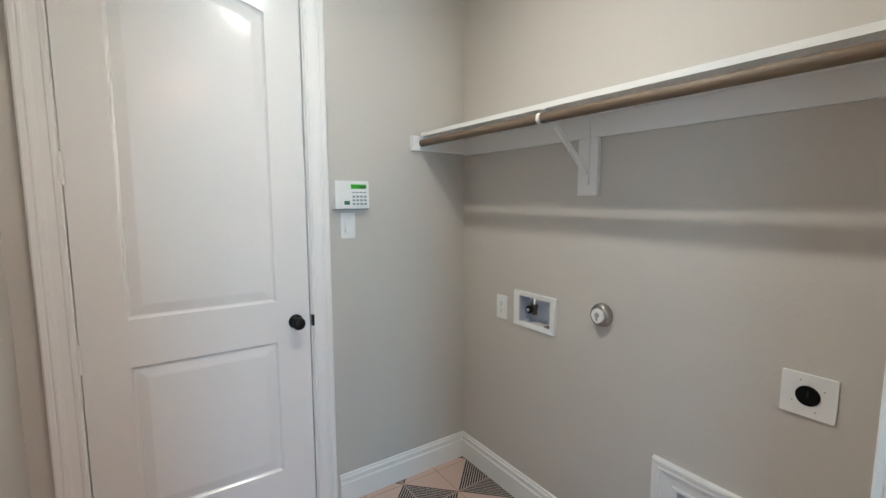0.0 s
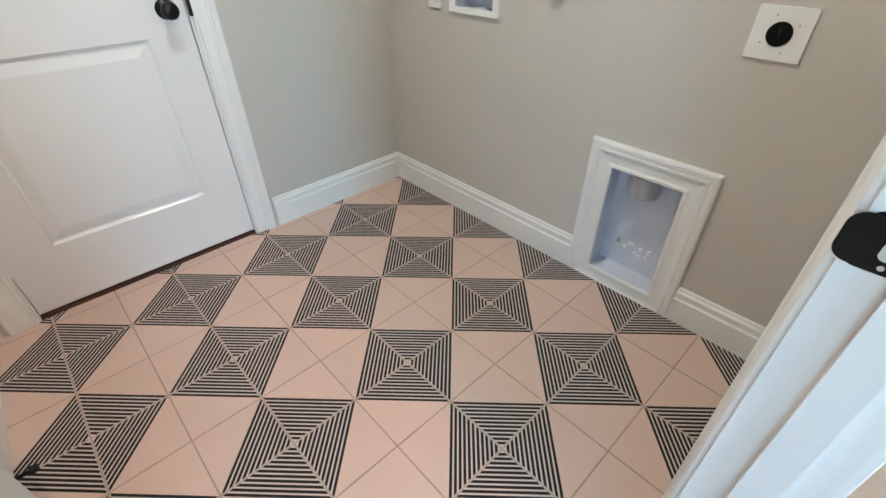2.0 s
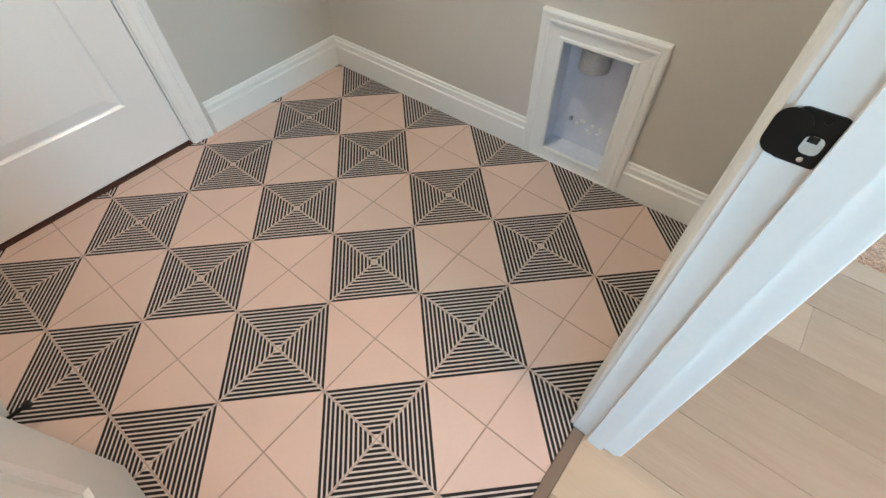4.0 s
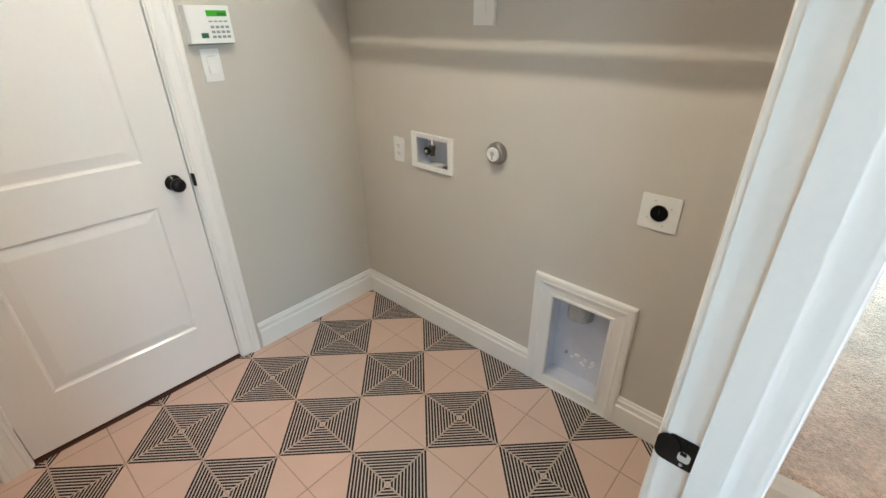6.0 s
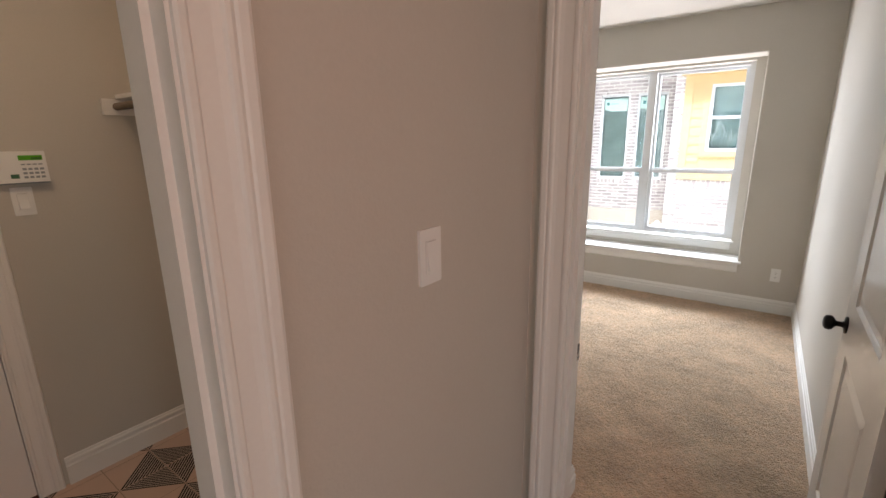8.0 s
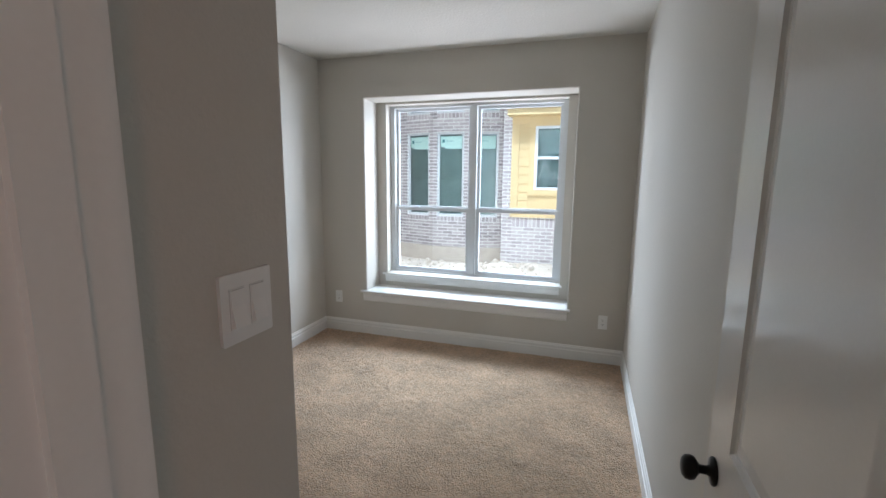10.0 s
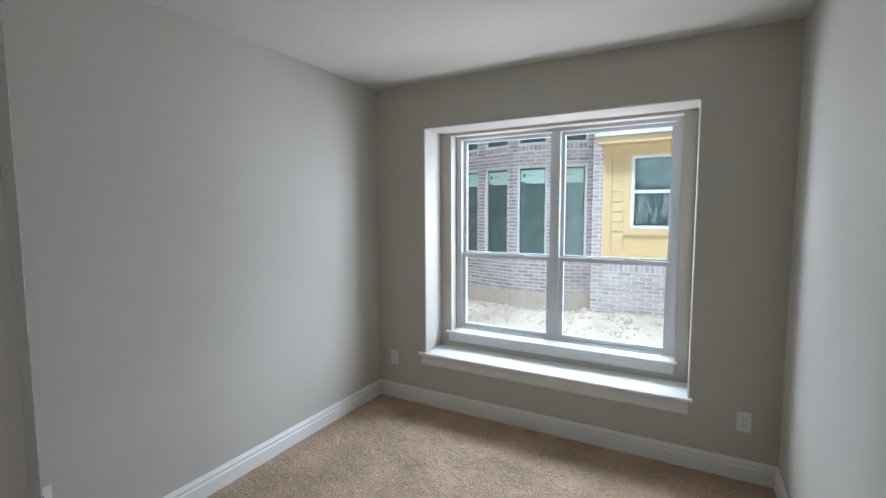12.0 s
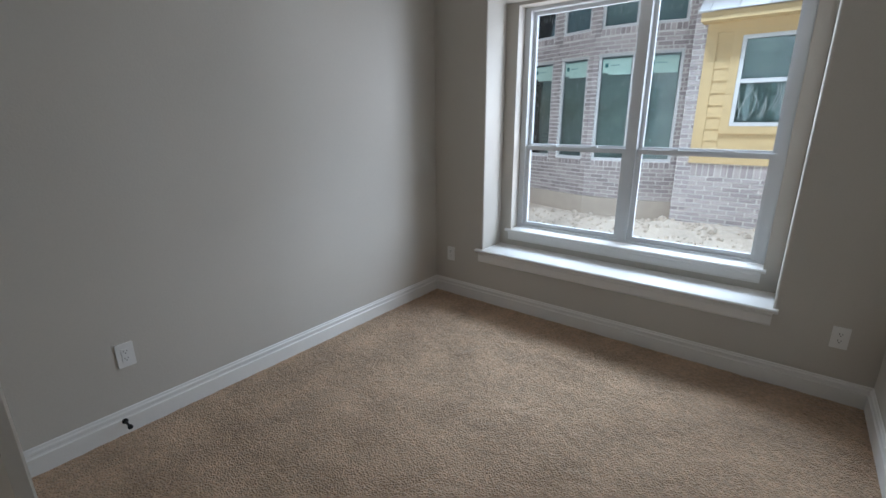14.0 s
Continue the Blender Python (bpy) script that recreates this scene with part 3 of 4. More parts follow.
switch_plate(pose(0.850, 1.85, 1.347), 1, "white single rocker light switch below the alarm panel")
switch_plate(pose(1.081, -0.12, 1.337, 0, 0, 0), 1, "white single rocker light switch on the hall wall")
switch_plate(pose(1.98, -0.12, 1.333), 2, "white double rocker light switch inside the bedroom door")
OUT = "white duplex wall outlet with two sockets"
outlet(pose(1.52, 1.526, 0.938, 0, 0, -90), OUT + " beside the washer box")
outlet(pose(2.848, 1.82, 0.40, 0, 0, 0), OUT + " above the baseboard")
outlet(pose(5.185, -0.846, 0.365, 0, 0, -90), OUT + " below the window")
outlet(pose(5.185, 1.659, 0.362, 0, 0, -90), OUT + " in the corner")

alarm = thing("alarm_keypad", pose(0.865, 1.85, 1.487), "white alarm keypad with green display and grey keys", "alarm panel")
bm = cuboid(-0.084, 0.084, -0.028, 0, -0.065, 0.065)
for v in bm.verts:
    if v.co.y < -0.01:
        v.co.x *= 0.965
        v.co.z = v.co.z * 0.96 + 0.001
        if v.co.z < 0:
            v.co.y = -0.034
part("case", bm, PLASTIC, alarm, bevel=0.004)
part("base_lip", cuboid(-0.0855, 0.0855, -0.008, 0, -0.068, -0.064), KEY, alarm)


def face_y(z):
    return -0.031 + z * 0.05


def chip(name, x0, x1, z0, z1, h, mat, parent, label=""):
    y = face_y((z0 + z1) / 2)
    return part(name, cuboid(x0, x1, y - h, y + 0.004, z0, z1), mat, parent, label, bevel=0.0008)


chip("display", -0.006, 0.070, 0.024, 0.048, 0.0005, LCD, alarm, "bright green liquid crystal display")
for i in range(6):
    chip("display_text_bar", 0.034 + i * 0.0055, 0.038 + i * 0.0055, 0.031, 0.040, 0.0012, LCDTEXT, alarm)
for i in range(4):
    chip("function_key", -0.002 + i * 0.0185, 0.011 + i * 0.0185, 0.009, 0.014, 0.0015, KEY, alarm)
    for r in range(3):
        chip("number_key", 0.000 + i * 0.0185, 0.0125 + i * 0.0185, -0.012 - r * 0.0165, -0.003 - r * 0.0165, 0.002, KEY, alarm)
chip("status_window", -0.040, -0.014, -0.044, -0.027, 0.0012, LABELGREEN, alarm, "small dark green status window")

# ---- laundry wall fittings ----
wb = thing("washer_outlet_box", pose(1.52, 1.3085, 0.958, 0, 0, -90), "white recessed washer outlet box with a dark valve", "washer box")
W, H_, D_ = 0.1125, 0.073, 0.085


def tray(w, h, d, th, lo=None):
    """Open box let into the wall behind y = 0."""
    bm = bmesh.new()
    cuboid(-w, w, d - th, d, -h, h, bm)
    cuboid(-w, -w + th, 0, d - th, -h, h, bm)
    cuboid(w - th, w, 0, d - th, -h, h, bm)
    cuboid(-w + th, w - th, 0, d - th, h - th, h, bm)
    cuboid(-w + th, w - th, 0, d - th, -h, -h + th, bm)
    bmesh.ops.remove_doubles(bm, verts=bm.verts, dist=0.0001)
    return bm


part("recess", tray(W, H_, D_, 0.003), BOXMETAL, wb)
bm = bmesh.new()
for a, b in (((-0.130, 0.083), (0.130, 0.083)), ((0.130, 0.083), (0.130, -0.085)), ((0.130, -0.085), (-0.130, -0.085)), ((-0.130, -0.085), (-0.130, 0.083))):
    ins = lambda p: (p[0] * 0.74, p[1] * 0.73)
    fa, fb = ins(a), ins(b)
    vs = [bm.verts.new((*q[:1], y, q[1])) for q, y in ((a, -0.001), (b, -0.001), ((b[0] * 0.98, b[1] * 0.97), -0.010), ((a[0] * 0.98, a[1] * 0.97), -0.010))]
    bm.faces.new(vs)
    v2 = [bm.verts.new((fb[0], -0.007, fb[1])), bm.verts.new((fa[0], -0.007, fa[1]))]
    bm.faces.new((vs[3], vs[2], *v2))
    v3 = [bm.verts.new((fb[0], 0.004, fb[1])), bm.verts.new((fa[0], 0.004, fa[1]))]
    bm.faces.new((v2[1], v2[0], *v3))
bmesh.ops.remove_doubles(bm, verts=bm.verts, dist=0.0004)
part("face_frame", bm, PLASTIC, wb)
part("valve_body", lathe([(0.012, -0.030), (0.014, -0.022), (0.012, -0.016), (0.016, 0.000), (0.016, 0.018)], 16, "z", (-0.045, 0.045, 0.0)), BRASS, wb, "dark brass washing machine valve", smooth=True)
part("valve_handle", lathe([(0.010, 0.0), (0.019, 0.004), (0.019, 0.016), (0.012, 0.020)], 18, "y", (-0.050, 0.008, -0.003)), BLACK, wb, "black round valve handle", smooth=True)
part("handle_cap", lathe([(0.0085, 0.0), (0.0075, -0.002)], 14, "y", (-0.050, 0.008, -0.003)), CHROME, wb)
part("valve_pipe", lathe([(0.009, 0.0), (0.009, 0.045)], 12, "z", (-0.045, 0.045, 0.018)), CHROME, wb)
part("drain_hole", lathe([(0.026, -0.0705), (0.024, -0.069)], 20, "z", (0.05, 0.045, 0)), BRASS, wb, "dark drain opening")
part("dust_heap", lathe([(0.03, -0.0705), (0.022, -0.064), (0.008, -0.061)], 12, "z", (-0.01, 0.04, 0)), DUST, wb)

gas = thing("gas_valve", pose(1.52, 0.950, 1.021, 0, 0, -90), "round chrome gas valve plate with a white key centre", "valve")
part("escutcheon", lathe([(0.046, 0.0), (0.046, -0.006), (0.041, -0.022), (0.036, -0.026)], 32), NICKEL, gas, smooth=True)
part("centre_cap", lathe([(0.028, -0.020), (0.028, -0.034), (0.025, -0.037)], 28), PLASTIC, gas, "white round centre cap", smooth=False)
part("key_slot", lathe([(0.0105, -0.0365), (0.0095, -0.0385)], 18, "y", (0.0, 0, 0.004)), GALV, gas)
part("key_bar", cuboid(-0.0035, 0.0035, -0.0385, -0.0365, -0.018, 0.0), GALV, gas)

pl = thing("dryer_outlet", pose(1.52, 0.3025, 0.9405, 0, 0, -90), "square white dryer outlet plate with a black round socket", "outlet")
part("plate", rounded_plate(0.122, 0.117, 0.003, -0.006, 0), PLASTIC, pl, bevel=0.0015)
part("socket", lathe([(0.0275, -0.0055), (0.0275, -0.0085), (0.024, -0.0095)], 30), SOCKET, pl, "black round socket")
part("socket_slot", cuboid(-0.002, 0.002, -0.0105, -0.0090, -0.004, 0.014), RUBBER, pl)
for x, z in ((-0.018, 0.040), (0.018, -0.040), (-0.034, -0.022), (0.034, 0.022)):
    part("screw_hole", lathe([(0.0022, -0.0055), (0.002, -0.0068)], 8, "y", (x, 0, z)), KEY, pl)

db = thing("dryer_vent_box", pose(1.52, 0.505, 0.265, 0, 0, -90), "white recessed dryer vent box with a grey duct stub", "vent box")
part("recess", tray(0.135, 0.223, 0.095, 0.003), BOXMETAL, db)
part("duct_stub", lathe([(0.052, 0.13), (0.052, 0.205), (0.049, 0.205), (0.049, 0.13)], 28, "z", (-0.018, 0.048, 0.0)), GALV, db, "short grey steel duct stub", smooth=False)
random.seed(5)
for i in range(14):
    x, z, r = random.uniform(-0.045, 0.06), random.uniform(-0.15, -0.105), random.uniform(0.004, 0.010)
    part("plaster_spot", lathe([(r, 0.0915), (r * 0.6, 0.0885)], 7, "y", (x, 0, z)), PLASTIC, db)
part("screw_clip", cuboid(-0.075, -0.063, 0.082, 0.092, -0.118, -0.104), KEY, db)
fr = casing("vent_box_frame", pose(1.52, 0.627, 0.052, 0, 0, -90), 0.244, 0.424, "white moulded picture-frame trim round the dryer vent box", "trim", sill=True)

# ---- shelf with hanging rod ----
shelf = thing("shelf", pose(1.25, 0.0, 1.78), "white painted wall shelf above a wooden hanging rod", "shelf")
part("board", cuboid(0, 0.270, 0.002, 1.848, 0.0, 0.019), TRIM, shelf, bevel=0.002)
part("back_cleat", cuboid(0.252, 0.2695, 0.002, 1.829, -0.082, -0.0005), TRIM, shelf, bevel=0.002)
part("side_cleat", cuboid(-0.062, 0.2695, 1.830, 1.849, -0.072, -0.0005), TRIM, shelf, bevel=0.002)
part("side_cleat", cuboid(-0.062, 0.2695, 0.001, 0.020, -0.072, -0.0005), TRIM, shelf, bevel=0.002)
part("support_board", cuboid(0.252, 0.2695, 0.985, 1.075, -0.300, -0.083), TRIM, shelf, bevel=0.002)
rod = thing("hanging_rod", pose(1.243, 0.0, 1.745), "round brown wooden hanging rod below the shelf", "rod")
part("rod", lathe([(0.0165, 0.021), (0.0165, 1.829)], 20, "y"), RODWOOD, rod, smooth=False)
br = thing("shelf_bracket", pose(1.2505, 1.030, 1.78), "white metal shelf and rod bracket with a hook", "bracket")
part("top_arm", cuboid(0.0, 0.250, -0.010, 0.010, -0.004, -0.0005), TRIM, br)
part("wall_arm", cuboid(0.2465, 0.2505, -0.010, 0.010, -0.26, -0.004), TRIM, br, bevel=0.001)
bm = bmesh.new()
a, b = Vector((0.02, 0, -0.01)), Vector((0.246, 0, -0.215))
n = Vector((0.205, 0, 0.226)).normalized() * 0.009
for s in (-0.007, 0.007):
    for p in (a + n, a - n, b - n, b + n):
        bm.verts.new(p + Vector((0, s, 0)))
bm.verts.ensure_lookup_table()
for q in ((0, 1, 2, 3), (7, 6, 5, 4), (0, 4, 5, 1), (1, 5, 6, 2), (2, 6, 7, 3), (3, 7, 4, 0)):
    bm.faces.new([bm.verts[i] for i in q])
part("strut", bm, TRIM, br)
prof = [(-0.0075, 0.0), (0.0075, 0.0), (0.0075, 0.004), (-0.0075, 0.004)]
frames = []
for i in range(15):
    ang = radians(105 + i * 15)
    r = 0.0172
    frames.append(((-0.0075 + r * math.cos(ang), 0.0, -0.035 + r * math.sin(ang)), (0, 1, 0), (math.cos(ang), 0, math.sin(ang))))
part("rod_hook", sweep(prof, frames), TRIM, br, "white curved hook that holds the rod")

# ---- ceiling lamps ----
for x, y in ((0.62, 0.92), (0.5, -1.5)):
    t = thing("recessed_light", pose(x, y, CL), "round white recessed ceiling light", "ceiling light", "ceiling lights")
    part("trim_ring", lathe([(0.095, 0.0), (0.095, -0.006), (0.085, -0.012), (0.072, -0.012), (0.070, -0.002)], 28, "z"), TRIM, t)

# ---- bedroom window ----
win = thing("window_1", pose(5.560, 0.390, 0.0, 0, 0, -90), "white vinyl twin single-hung window with clear panes", "window", kind="structure")
# local x runs towards -y of the room; local y outwards
FX0, FX1, FZ0, FZ1 = -0.858, 0.858, 0.585, 2.240
part("frame_side", cuboid(FX0, FX0 + 0.045, 0, 0.09, FZ0, FZ1), VINYL, win, bevel=0.003)
part("frame_side", cuboid(FX1 - 0.045, FX1, 0, 0.09, FZ0, FZ1), VINYL, win, bevel=0.003)
part("frame_head", cuboid(FX0 + 0.045, FX1 - 0.045, 0, 0.09, FZ1 - 0.022, FZ1), VINYL, win, bevel=0.003)
part("frame_foot", cuboid(FX0 + 0.045, FX1 - 0.045, 0, 0.09, FZ0, FZ0 + 0.016), VINYL, win, bevel=0.003)
MX = 0.0
part("mullion", cuboid(MX - 0.032, MX + 0.032, -0.004, 0.09, FZ0 + 0.016, FZ1 - 0.022), VINYL, win, bevel=0.003)
for x0, x1 in ((FX0 + 0.045, MX - 0.032), (MX + 0.032, FX1 - 0.045)):
    for nm, z0, z1, y0 in (("lower_sash", FZ0 + 0.016, 1.252, 0.020), ("upper_sash", 1.240, FZ1 - 0.022, 0.052)):
        s = 0.033 if nm == "lower_sash" else 0.026
        bm = slab_with_holes("y", y0, y0 + 0.028, x0, x1, z0, z1, [(x0 + s, x1 - s, z0 + s, z1 - s)])
        sash = part(nm, bm, VINYL, win, bevel=0.002)
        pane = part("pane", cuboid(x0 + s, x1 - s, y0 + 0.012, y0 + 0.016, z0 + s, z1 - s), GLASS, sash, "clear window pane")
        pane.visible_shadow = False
    for k in (0.3, 0.7):
        xx = x0 + (x1 - x0) * k
        part("sash_lock", cuboid(xx - 0.025, xx + 0.025, 0.006, 0.030, 1.250, 1.262), VINYL, win, bevel=0.003)


def ledge(name, y0, y1, x0, x1, z1, th, drop, label):
    """A window ledge with a rounded nose towards the room and an apron below."""
    t = thing(name, pose(0, 0, 0), label, "window sill", kind="structure")
    prof = [(x1, z1 - th), (x0 + 0.006, z1 - th), (x0, z1 - th + 0.006), (x0 - 0.002, z1 - th / 2), (x0, z1 - 0.006), (x0 + 0.006, z1), (x1, z1)]
    bm = bmesh.new()
    a = [bm.verts.new((x, y0, z)) for x, z in prof]
    b = [bm.verts.new((x, y1, z)) for x, z in prof]
    for i in range(len(prof)):
        bm.faces.new((a[i], a[(i + 1) % len(prof)], b[(i + 1) % len(prof)], b[i]))
    bm.faces.new(a)
    bm.faces.new(b)
    part("stool", bm, TRIM, t)
    ap = [(x0 + 0.035, z1 - th), (x0 + 0.020, z1 - th), (x0 + 0.016, z1 - th - 0.012), (x0 + 0.024, z1 - th - 0.025), (x0 + 0.024, z1 - drop + 0.012), (x0 + 0.030, z1 - drop), (x0 + 0.035, z1 - drop)]
    bm = bmesh.new()
    a = [bm.verts.new((x, y0 + 0.022, z)) for x, z in ap]
    b = [bm.verts.new((x, y1 - 0.022, z)) for x, z in ap]
    for i in range(len(ap)):
        bm.faces.new((a[i], a[(i + 1) % len(ap)], b[(i + 1) % len(ap)], b[i]))
    bm.faces.new(a)
    bm.faces.new(b)
    part("apron", bm, TRIM, t)
    return t


ledge("window_sill_1", -0.577, 1.403, 5.150, 5.1848, 0.450, 0.022, 0.105, "white painted window stool with apron under the recess")
tagged(part("window_sill_1_board", cuboid(5.1848, 5.4598, -0.5515, 1.3445, 0.4252, 0.450), TRIM), "white painted board on the floor of the window recess", "window sill", kind="structure")
ledge("window_sill_2", -0.486, 1.292, 5.428, 5.559, 0.584, 0.020, 0.092, "narrow white inner sill under the window frame")

def door_stop(m, label):
    stop = thing("door_stop", m, label, "door stop", "door stops")
    part("base", lathe([(0.014, 0.0), (0.013, -0.006), (0.006, -0.009)], 18), BLACK, stop)
    part("rod", lathe([(0.0055, -0.008), (0.0055, -0.062)], 12), BLACK, stop)
    part("bumper", lathe([(0.009, -0.060), (0.0105, -0.064), (0.0105, -0.074), (0.008, -0.077)], 16), RUBBER, stop, "black rubber bumper")


door_stop(pose(2.785, 1.805, 0.079), "black door stop rod screwed to the bedroom baseboard")
door_stop(pose(-0.290, 1.114, 0.079, 0, 0, 90), "black door stop rod screwed to the laundry baseboard")


# ---- floors ----
tagged(part("subfloor", cuboid(-2.3, 5.5, -4.3, 1.95, -0.10, -0.012), SUBFLOOR), "dark subfloor under the rooms", "floor", kind="structure")
A = 0.2032
fl = thing("floor_laundry", pose(0, 0, 0), "blush pink and black striped cement tile floor", "floor", kind="structure")
part("grout", cuboid(-0.305, 1.52, -0.004, 1.85, -0.011, -0.0012), GROUT, fl, "beige grout bed")


def clip_poly(poly, x0, x1, y0, y1):
    for axis, lim, sign in ((0, x0, 1), (0, x1, -1), (1, y0, 1), (1, y1, -1)):
        out = []
        for i in range(len(poly)):
            p, q = poly[i], poly[(i + 1) % len(poly)]
            dp, dq = sign * (p[axis] - lim), sign * (q[axis] - lim)
            if dp >= 0:
                out.append(p)
            if dp * dq < 0:
                s = dp / (dp - dq)
                out.append((p[0] + (q[0] - p[0]) * s, p[1] + (q[1] - p[1]) * s))
        poly = out
        if len(poly) < 3:
            return []
    return poly


def tile_mesh(sx, sy, box4):
    """One tile about its centre: a plain blush half and a striped half whose right angle lies at the corner (sx, sy)."""
    g = A / 2 - 0.0023
    n, per = 11, 1 / 11.35
    c, p, q = (sx * g, sy * g), (-sx * g, sy * g), (sx * g, -sy * g)
    far = (-sx * g, -sy * g)

    def at(s):
        return ((c[0] + (p[0] - c[0]) * s, c[1] + (p[1] - c[1]) * s), (c[0] + (q[0] - c[0]) * s, c[1] + (q[1] - c[1]) * s))

    polys = [([far, p, q], 0)]
    s = 1.0
    for i in range(n):
        for share, mat in ((0.62, 2), (0.38, 1)):
            e = max(0.0, s - per * share)
            (pa, qa), (pb, qb) = at(s), at(e)
            m = 0.0009 / (2 * g)

            def mid(u, v, r):
                return (u[0] + (v[0] - u[0]) * r, u[1] + (v[1] - u[1]) * r)

            if mat == 2 and e > 3 * m:
                ia, ib = m / s, m / e
                polys.append(([mid(pa, qa, ia), mid(pa, qa, 1 - ia), mid(pb, qb, 1 - ib), mid(pb, qb, ib)], 2))
                polys.append(([pa, mid(pa, qa, ia), mid(pb, qb, ib), pb], 1))
                polys.append(([mid(pa, qa, 1 - ia), qa, qb, mid(pb, qb, 1 - ib)], 1))
            else:
                polys.append(([pa, qa, qb, pb], mat))
            s = e
    polys.append(([*at(s), c], 1))
    bm = bmesh.new()
    for poly, mat in polys:
        poly = clip_poly(poly, *box4)
        if len(poly) >= 3:
            f = bm.faces.new([bm.verts.new((x, y, 0)) for x, y in poly])
            f.material_index = mat
    rim = clip_poly([(-g, -g), (g, -g), (g, g), (-g, g)], *box4)
    for i in range(len(rim)):
        (xa, ya), (xb, yb) = rim[i], rim[(i + 1) % len(rim)]
        bm.faces.new([bm.verts.new(v) for v in ((xa, ya, 0), (xb, yb, 0), (xb, yb, -0.008), (xa, ya, -0.008))])
    bmesh.ops.remove_doubles(bm, verts=bm.verts, dist=0.00005)
    bmesh.ops.recalc_face_normals(bm, faces=bm.faces)
    me = bpy.data.meshes.new("tile")
    bm.to_mesh(me)
    bm.free()
    for f in me.polygons:
        if abs(f.normal.z) > 0.5 and f.normal.z < 0:
            f.flip()
    for one in (PINK, CREAM, INK):
        me.materials.append(one)
    return me


tiles = {}
random.seed(3)
for i in range(-8, 4):
    for j in range(-7, 5):
        cx, cy = 1.10 + A * (i + 0.5), 1.19 + A * (j + 0.5)
        if cx < -0.305 - A / 2 + 0.004 or cx > 1.52 + A / 2 - 0.004 or cy < -0.004 - A / 2 + 0.004 or cy > 1.85 + A / 2 - 0.004:
            continue
        sx, sy = (-1 if i % 2 == 0 else 1), (-1 if j % 2 == 0 else 1)
        h = A / 2 + 0.001
        box4 = tuple(round(v, 4) for v in (max(-h, -0.305 - cx), min(h, 1.52 - cx), max(-h, -0.004 - cy), min(h, 1.85 - cy)))
        if (sx, sy, box4) not in tiles:
            tiles[sx, sy, box4] = tile_mesh(sx, sy, box4)
        t = new("tile", tiles[sx, sy, box4])
        t.parent = fl
        t.location = (cx, cy, random.uniform(-0.0004, 0.0004))

tagged(part("floor_edge_trim", cuboid(-0.19, 0.632, -0.034, -0.005, -0.011, 0.003), STRIPWOOD, None), "narrow bronze edge strip between tile and wood", "threshold", kind="structure")

hall = thing("floor_hall", pose(0, 0, 0), "pale oak plank floor in the hall", "floor", kind="structure")
random.seed(11)
x = -2.2
while x < 1.69:
    x1 = min(x + 0.190, 1.69)
    end = -0.035 if -0.19 < (x + x1) / 2 < 0.632 else -0.119
    y = -4.25
    first = random.uniform(0.4, 1.6)
    while y < end - 0.01:
        y1 = min(y + first, end)
        if end - y1 < 0.25:
            y1 = end
        bm = cuboid(-(x1 - x) / 2 + 0.0006, (x1 - x) / 2 - 0.0006, -(y1 - y) / 2 + 0.0006, (y1 - y) / 2 - 0.0006, -0.011, 0.0)
        ob = part("plank", bm, OAK, hall, bevel=0.0008)
        ob.location = ((x + x1) / 2, (y + y1) / 2, 0)
        y, first = y1, random.uniform(1.3, 2.0)
    x = x1

cx0, cx1, cy0, cy1, step = 1.69, 5.185, -1.02, 1.82, 0.02
nx, ny = int((cx1 - cx0) / step) + 1, int((cy1 - cy0) / step) + 1
vs, fs = [], []
for i in range(nx + 1):
    for j in range(ny + 1):
        px, py = cx0 + (cx1 - cx0) * i / nx, cy0 + (cy1 - cy0) * j / ny
        hgt = 0.010 + 0.0035 * noise.noise((px * 22, py * 22, 0)) + 0.003 * noise.noise((px * 5, py * 5, 3))
        if i == 0:
            hgt = -0.005
        vs.append((px, py, hgt))
for i in range(nx):
    for j in range(ny):
        k = i * (ny + 1) + j
        fs.append((k, k + ny + 1, k + ny + 2, k + 1))
me = bpy.data.meshes.new("floor_bedroom")
me.from_pydata(vs, [], fs)
for p in me.polygons:
    p.use_smooth = True
me.materials.append(CARPET)
tagged(new("floor_bedroom", me), "tan cut-pile carpet with brushed lighter patches", "carpet", kind="structure")

# ---- outside: ground and the house across the yard ----
def ground_height(x, y):
    d = 0.0
    if 7.0 < x < 9.6 and -4 < y < 8:
        d = 0.035 * noise.noise((x * 3, y * 3, 1)) + 0.022 * noise.noise((x * 9, y * 9, 5))
        d += 0.09 * math.exp(-((x - 9.2) / 0.45) ** 2) / (1 + math.exp((y - 0.8) * 5))
        d += 0.13 * math.exp(-((x - 9.05) / 0.30) ** 2) * (0.7 + 0.6 * noise.noise((y * 1.7, 2, 2)))
    rise = min(1, max(0, (x - 8.5) / 0.8))
    return -0.14 + d + 0.05 * rise * rise * (3 - 2 * rise)


gxs = [-300, -60, -15, -5, 2, 5.5, 6.3] + [6.6 + 0.06 * i for i in range(52)] + [9.9, 11, 14, 25, 80, 400]
gys = [-300, -60, -20, -8, -4, -2.5] + [-1.8 + 0.06 * i for i in range(105)] + [5, 6.5, 9, 20, 80, 400]
me = bpy.data.meshes.new("ground")
me.from_pydata([(x, y, ground_height(x, y)) for x in gxs for y in gys], [], [(i * len(gys) + j, (i + 1) * len(gys) + j, (i + 1) * len(gys) + j + 1, i * len(gys) + j + 1) for i in range(len(gxs) - 1) for j in range(len(gys) - 1)])
me.materials.append(DIRT)
tagged(new("ground", me), "bare pale sandy building-site dirt", "ground", kind="structure")

